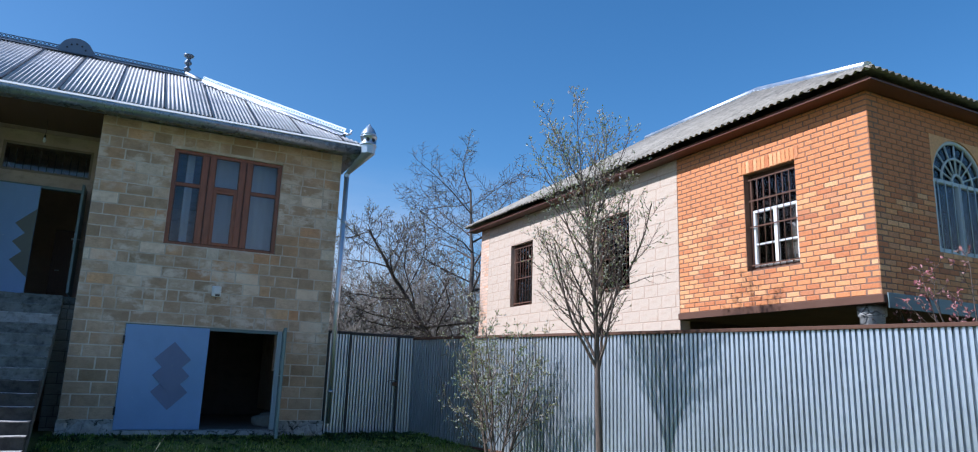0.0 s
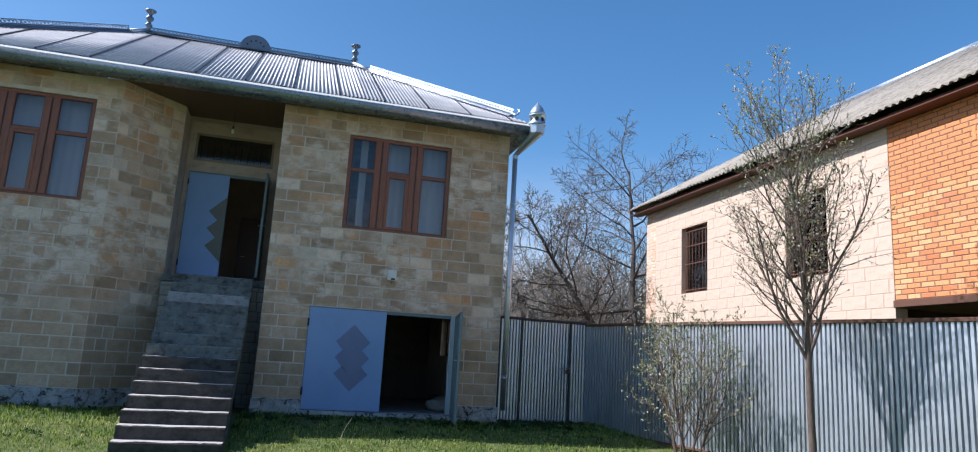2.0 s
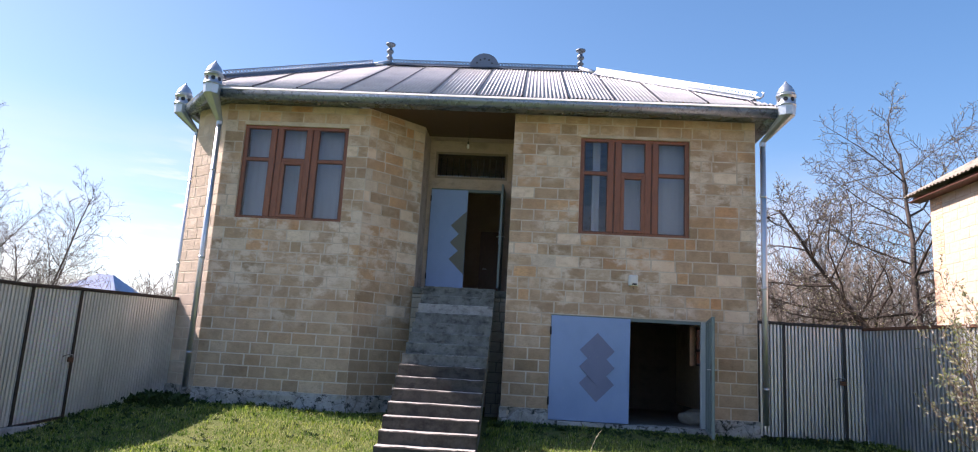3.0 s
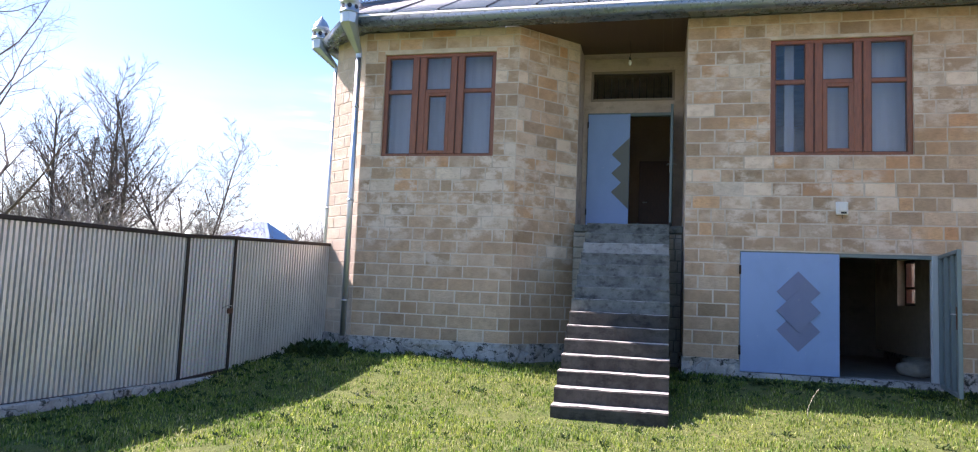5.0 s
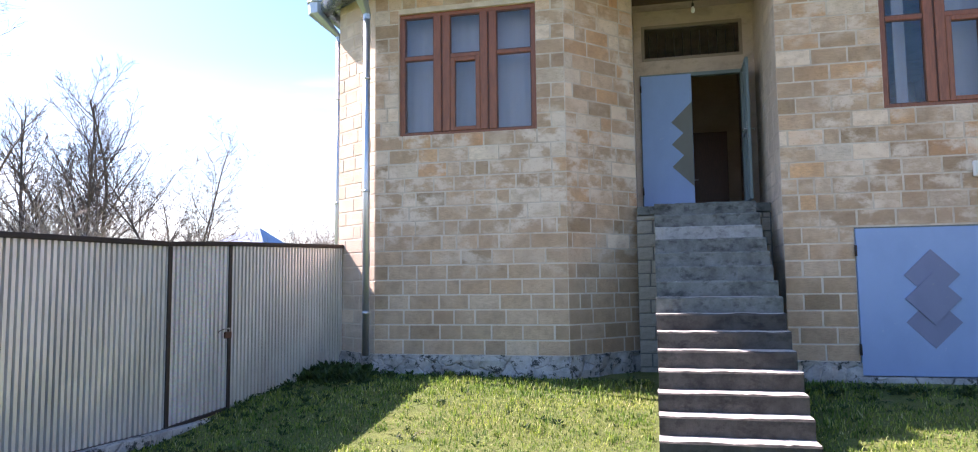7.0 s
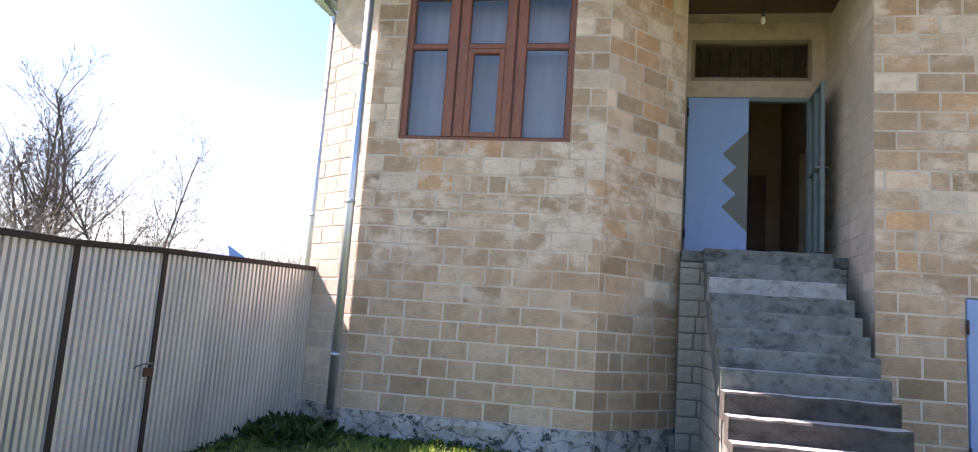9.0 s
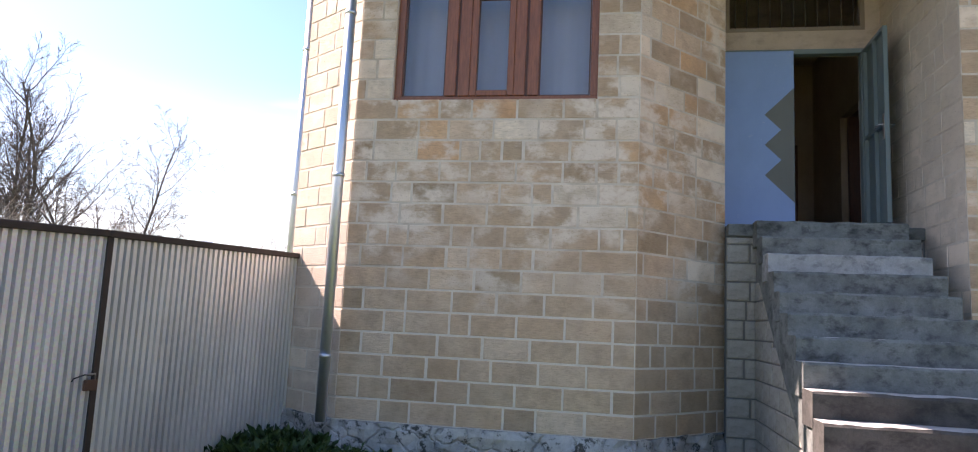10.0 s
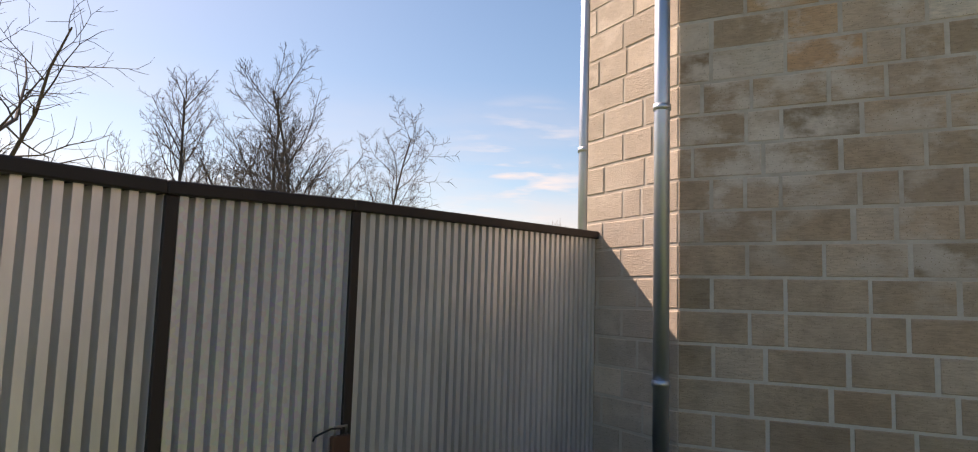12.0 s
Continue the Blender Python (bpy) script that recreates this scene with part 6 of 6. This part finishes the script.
def thicket(name, spots, hmin, hmax, seed, label, mat, twig):
    """A far hedge of bare bushes: many thin forking twigs in one mesh."""
    rng = random.Random(seed)
    v, f = [], []
    for x, y in spots:
        h = rng.uniform(hmin, hmax)
        for s in range(12):
            p = Vector((x + rng.gauss(0, 0.7), y + rng.gauss(0, 0.7), ground_z(x, y) - 0.1))
            d = Vector((rng.gauss(0, 0.28), rng.gauss(0, 0.28), 1)).normalized()
            pts, radii, dirs = wander(p, d, h * rng.uniform(0.6, 1), twig * 3, twig, 5, rng, 0.09, 0.02)
            add_tube(v, f, pts, radii, 3)
            for k in range(13):
                i = rng.randint(1, 5)
                dd = (dirs[i] + Vector((rng.gauss(0, 0.6), rng.gauss(0, 0.6), rng.gauss(0.1, 0.3)))).normalized()
                a, b, c = wander(pts[i], dd, h * rng.uniform(0.12, 0.32), twig, twig * 0.5, 3, rng, 0.15, 0.03)
                add_tube(v, f, a, b, 3)
                for _ in range(2):
                    dd2 = (c[2] + Vector((rng.gauss(0, 0.6), rng.gauss(0, 0.6), rng.gauss(0.1, 0.3)))).normalized()
                    a2, b2, _c = wander(a[2], dd2, h * rng.uniform(0.06, 0.16), twig * 0.7, twig * 0.4, 2, rng, 0.15, 0.03)
                    add_tube(v, f, a2, b2, 3)
    me = bpy.data.meshes.new(name)
    me.from_pydata(v, [], f)
    tagged(part(name, me, mat), label, "thicket", kind="stuff")


rs = random.Random(77)
thicket("far_thicket", [(rs.uniform(6.5, 15), rs.uniform(25, 34)) for _ in range(46)], 3.5, 6.8, 3, "pale grey thicket of bare bushes behind the gate", BARK_GREY, 0.012)
thicket("far_thicket", [(rs.uniform(-62, -16), rs.uniform(56, 76)) for _ in range(110)], 3.2, 6.5, 4, "low grey row of distant bare bushes", BARK_GREY, 0.022)
thicket("far_thicket", [(-17 - rs.uniform(0, 9), 18 + rs.uniform(0, 16)) for _ in range(30)], 2.8, 4.6, 5, "grey tangle of bare bushes beyond the fence", BARK_GREY, 0.010)


def shed():
    root = thing("garden_shed", (-24.6, 43.5, 0.1), "small far shed with a blue pyramid roof", "shed")
    part_box("body", PLASTER, root, -1.8, 1.8, -1.8, 1.8, -0.5, 3.4, 0.02)
    bm = bmesh.new()
    b = [bm.verts.new(p) for p in ((-2.2, -2.2, 3.38), (2.2, -2.2, 3.38), (2.2, 2.2, 3.38), (-2.2, 2.2, 3.38))]
    c = [bm.verts.new(p) for p in ((-0.5, 0, 4.9), (0.5, 0, 4.9))]
    bm.faces.new(b[::-1])
    for q in ((b[0], b[1], c[1], c[0]), (b[1], b[2], c[1]), (b[2], b[3], c[0], c[1]), (b[3], b[0], c[0])):
        bm.faces.new(q)
    part("roof", bm, BLUEROOF, root, "blue painted metal roof")


shed()


# ---- grass and weeds ----
def on_stairs(x, y):
    return SX0 - 0.06 < x < SX1 + 0.04 and y > SY - 0.02


def grass():
    rng = np.random.RandomState(12)
    n = 150000
    xs = rng.uniform(-6.9, 8.6, n)
    ys = 15.0 - 9.6 * rng.uniform(0, 1, n) ** 0.9
    verts, faces = [], []
    ang = rng.uniform(0, 2 * math.pi, n)
    tall = rng.uniform(0.016, 0.05, n)
    lean = rng.uniform(0.1, 0.9, n)
    for i in range(n):
        x, y = xs[i], ys[i]
        if on_stairs(x, y) or (y > FY - 0.06 and not 4.3 < x < 8) or (y > FY - 0.3 and 1.4 < x < 4.3):
            continue
        pn = noise.noise(Vector((x * 0.9, y * 0.9, 0)))
        p2 = noise.noise(Vector((x * 4.1, y * 4.1, 3)))
        if pn + 0.6 * p2 < -0.5 or y < 8.4 and 0.5 + 0.5 * math.sin(i * 12.9898) > (y - 5.4) / 3.0:
            continue
        p3 = noise.noise(Vector((x * 7.3, y * 7.3, 8)))
        h = tall[i] * (0.85 + 1.1 * max(0, p2) + 0.5 * pn + 1.5 * max(0, p3 - 0.15))
        if y > 13.6:
            h *= 1.15
        z = ground_z(x, y)
        c, s = math.cos(ang[i]), math.sin(ang[i])
        w = 0.0042 + 0.04 * h
        l = lean[i] * h
        o = len(verts)
        verts += [(x - s * w, y + c * w, z - 0.005), (x + s * w, y - c * w, z - 0.005), (x + c * l * 0.4 + s * w * 0.8, y + s * l * 0.4 - c * w * 0.8, z + h * 0.65), (x + c * l * 0.4 - s * w * 0.8, y + s * l * 0.4 + c * w * 0.8, z + h * 0.65), (x + c * l, y + s * l, z + h)]
        faces += [(o, o + 1, o + 2, o + 3), (o + 3, o + 2, o + 4)]
    me = bpy.data.meshes.new("grass")
    me.from_pydata(verts, [], faces)
    tagged(part("grass", me, BLADE), "short bright green spring grass with dry straws", "grass", kind="stuff")


grass()


def weeds():
    """Broad-leaved weeds along the footing and in the corner by the fence."""
    rng = random.Random(8)
    verts, faces = [], []
    spots = [(rng.uniform(-5.9, -1.2), 14.62 - abs(rng.gauss(0, 0.16))) for _ in range(46)]
    spots += [(-5.55 + rng.gauss(0, 0.28), 14.45 + rng.gauss(0, 0.3)) for _ in range(110)]
    spots += [(-5.95 + rng.gauss(0, 0.12) - 0.174 * s, 14.9 - s) for s in [rng.uniform(0, 3) for _ in range(110)]]
    spots += [(rng.uniform(0.4, 6.9), 14.35 - abs(rng.gauss(0, 0.35))) for _ in range(190)]
    spots += [(rng.uniform(5.2, 7.2), 14.85 - abs(rng.gauss(0, 0.3))) for _ in range(70)]
    spots += [(-5.75 - 0.174 * s + abs(rng.gauss(0, 0.75)), 14.8 - s) for s in [rng.uniform(0, 6.5) for _ in range(220)]]
    spots += [(rng.uniform(-6.3, 7.5), rng.uniform(7.5, 14.2)) for _ in range(420)]
    for x, y in spots:
        if on_stairs(x, y) or (y > FY - 0.1 and -5.1 < x < 5.2):
            continue
        z = ground_z(x, y)
        size = rng.uniform(0.04, 0.10) * (1.5 if x < -5 and y > 14 else 0.6 if y < 13.9 else 0.85)
        for k in range(rng.randint(8, 16)):
            a = rng.uniform(0, 6.28)
            d = Vector((math.cos(a) * 0.8, math.sin(a) * 0.8, rng.uniform(0.2, 1.3))).normalized()
            p = Vector((x, y, z)) + d * size * rng.uniform(0.1, 0.9)
            add_leaf(verts, faces, p, d, size * rng.uniform(0.6, 1.1), size * 0.22, rng)
    me = bpy.data.meshes.new("weeds")
    me.from_pydata(verts, [], faces)
    tagged(part("weeds", me, WEED), "dark green broad-leaved weeds along the footing", "weeds", kind="stuff")


weeds()


def dead_stalk(x, y, h, seed):
    rng = random.Random(seed)
    v, f = [], []
    pts, radii, dirs = wander(Vector((0, 0, -0.02)), Vector((0.05, 0, 1)), h, 0.005, 0.002, 6, rng, 0.12, 0.0)
    add_tube(v, f, pts, radii, 5)
    a, b, c = wander(pts[3], Vector((0.5, 0.1, 0.8)), h * 0.25, 0.003, 0.0015, 3, rng, 0.1, 0)
    add_tube(v, f, a, b, 4)
    me = bpy.data.meshes.new("dead_stalk")
    me.from_pydata(v, [], f)
    ob = part("dead_stalk", me, Mat("straw", 0.8).color((0.55, 0.47, 0.33)).m)
    ob.matrix_basis = Matrix.Translation(ground_at(x, y))
    tagged(ob, "pale dry weed stalk standing in the grass", "stalk")


dead_stalk(2.0, 12.6, 0.42, 3)
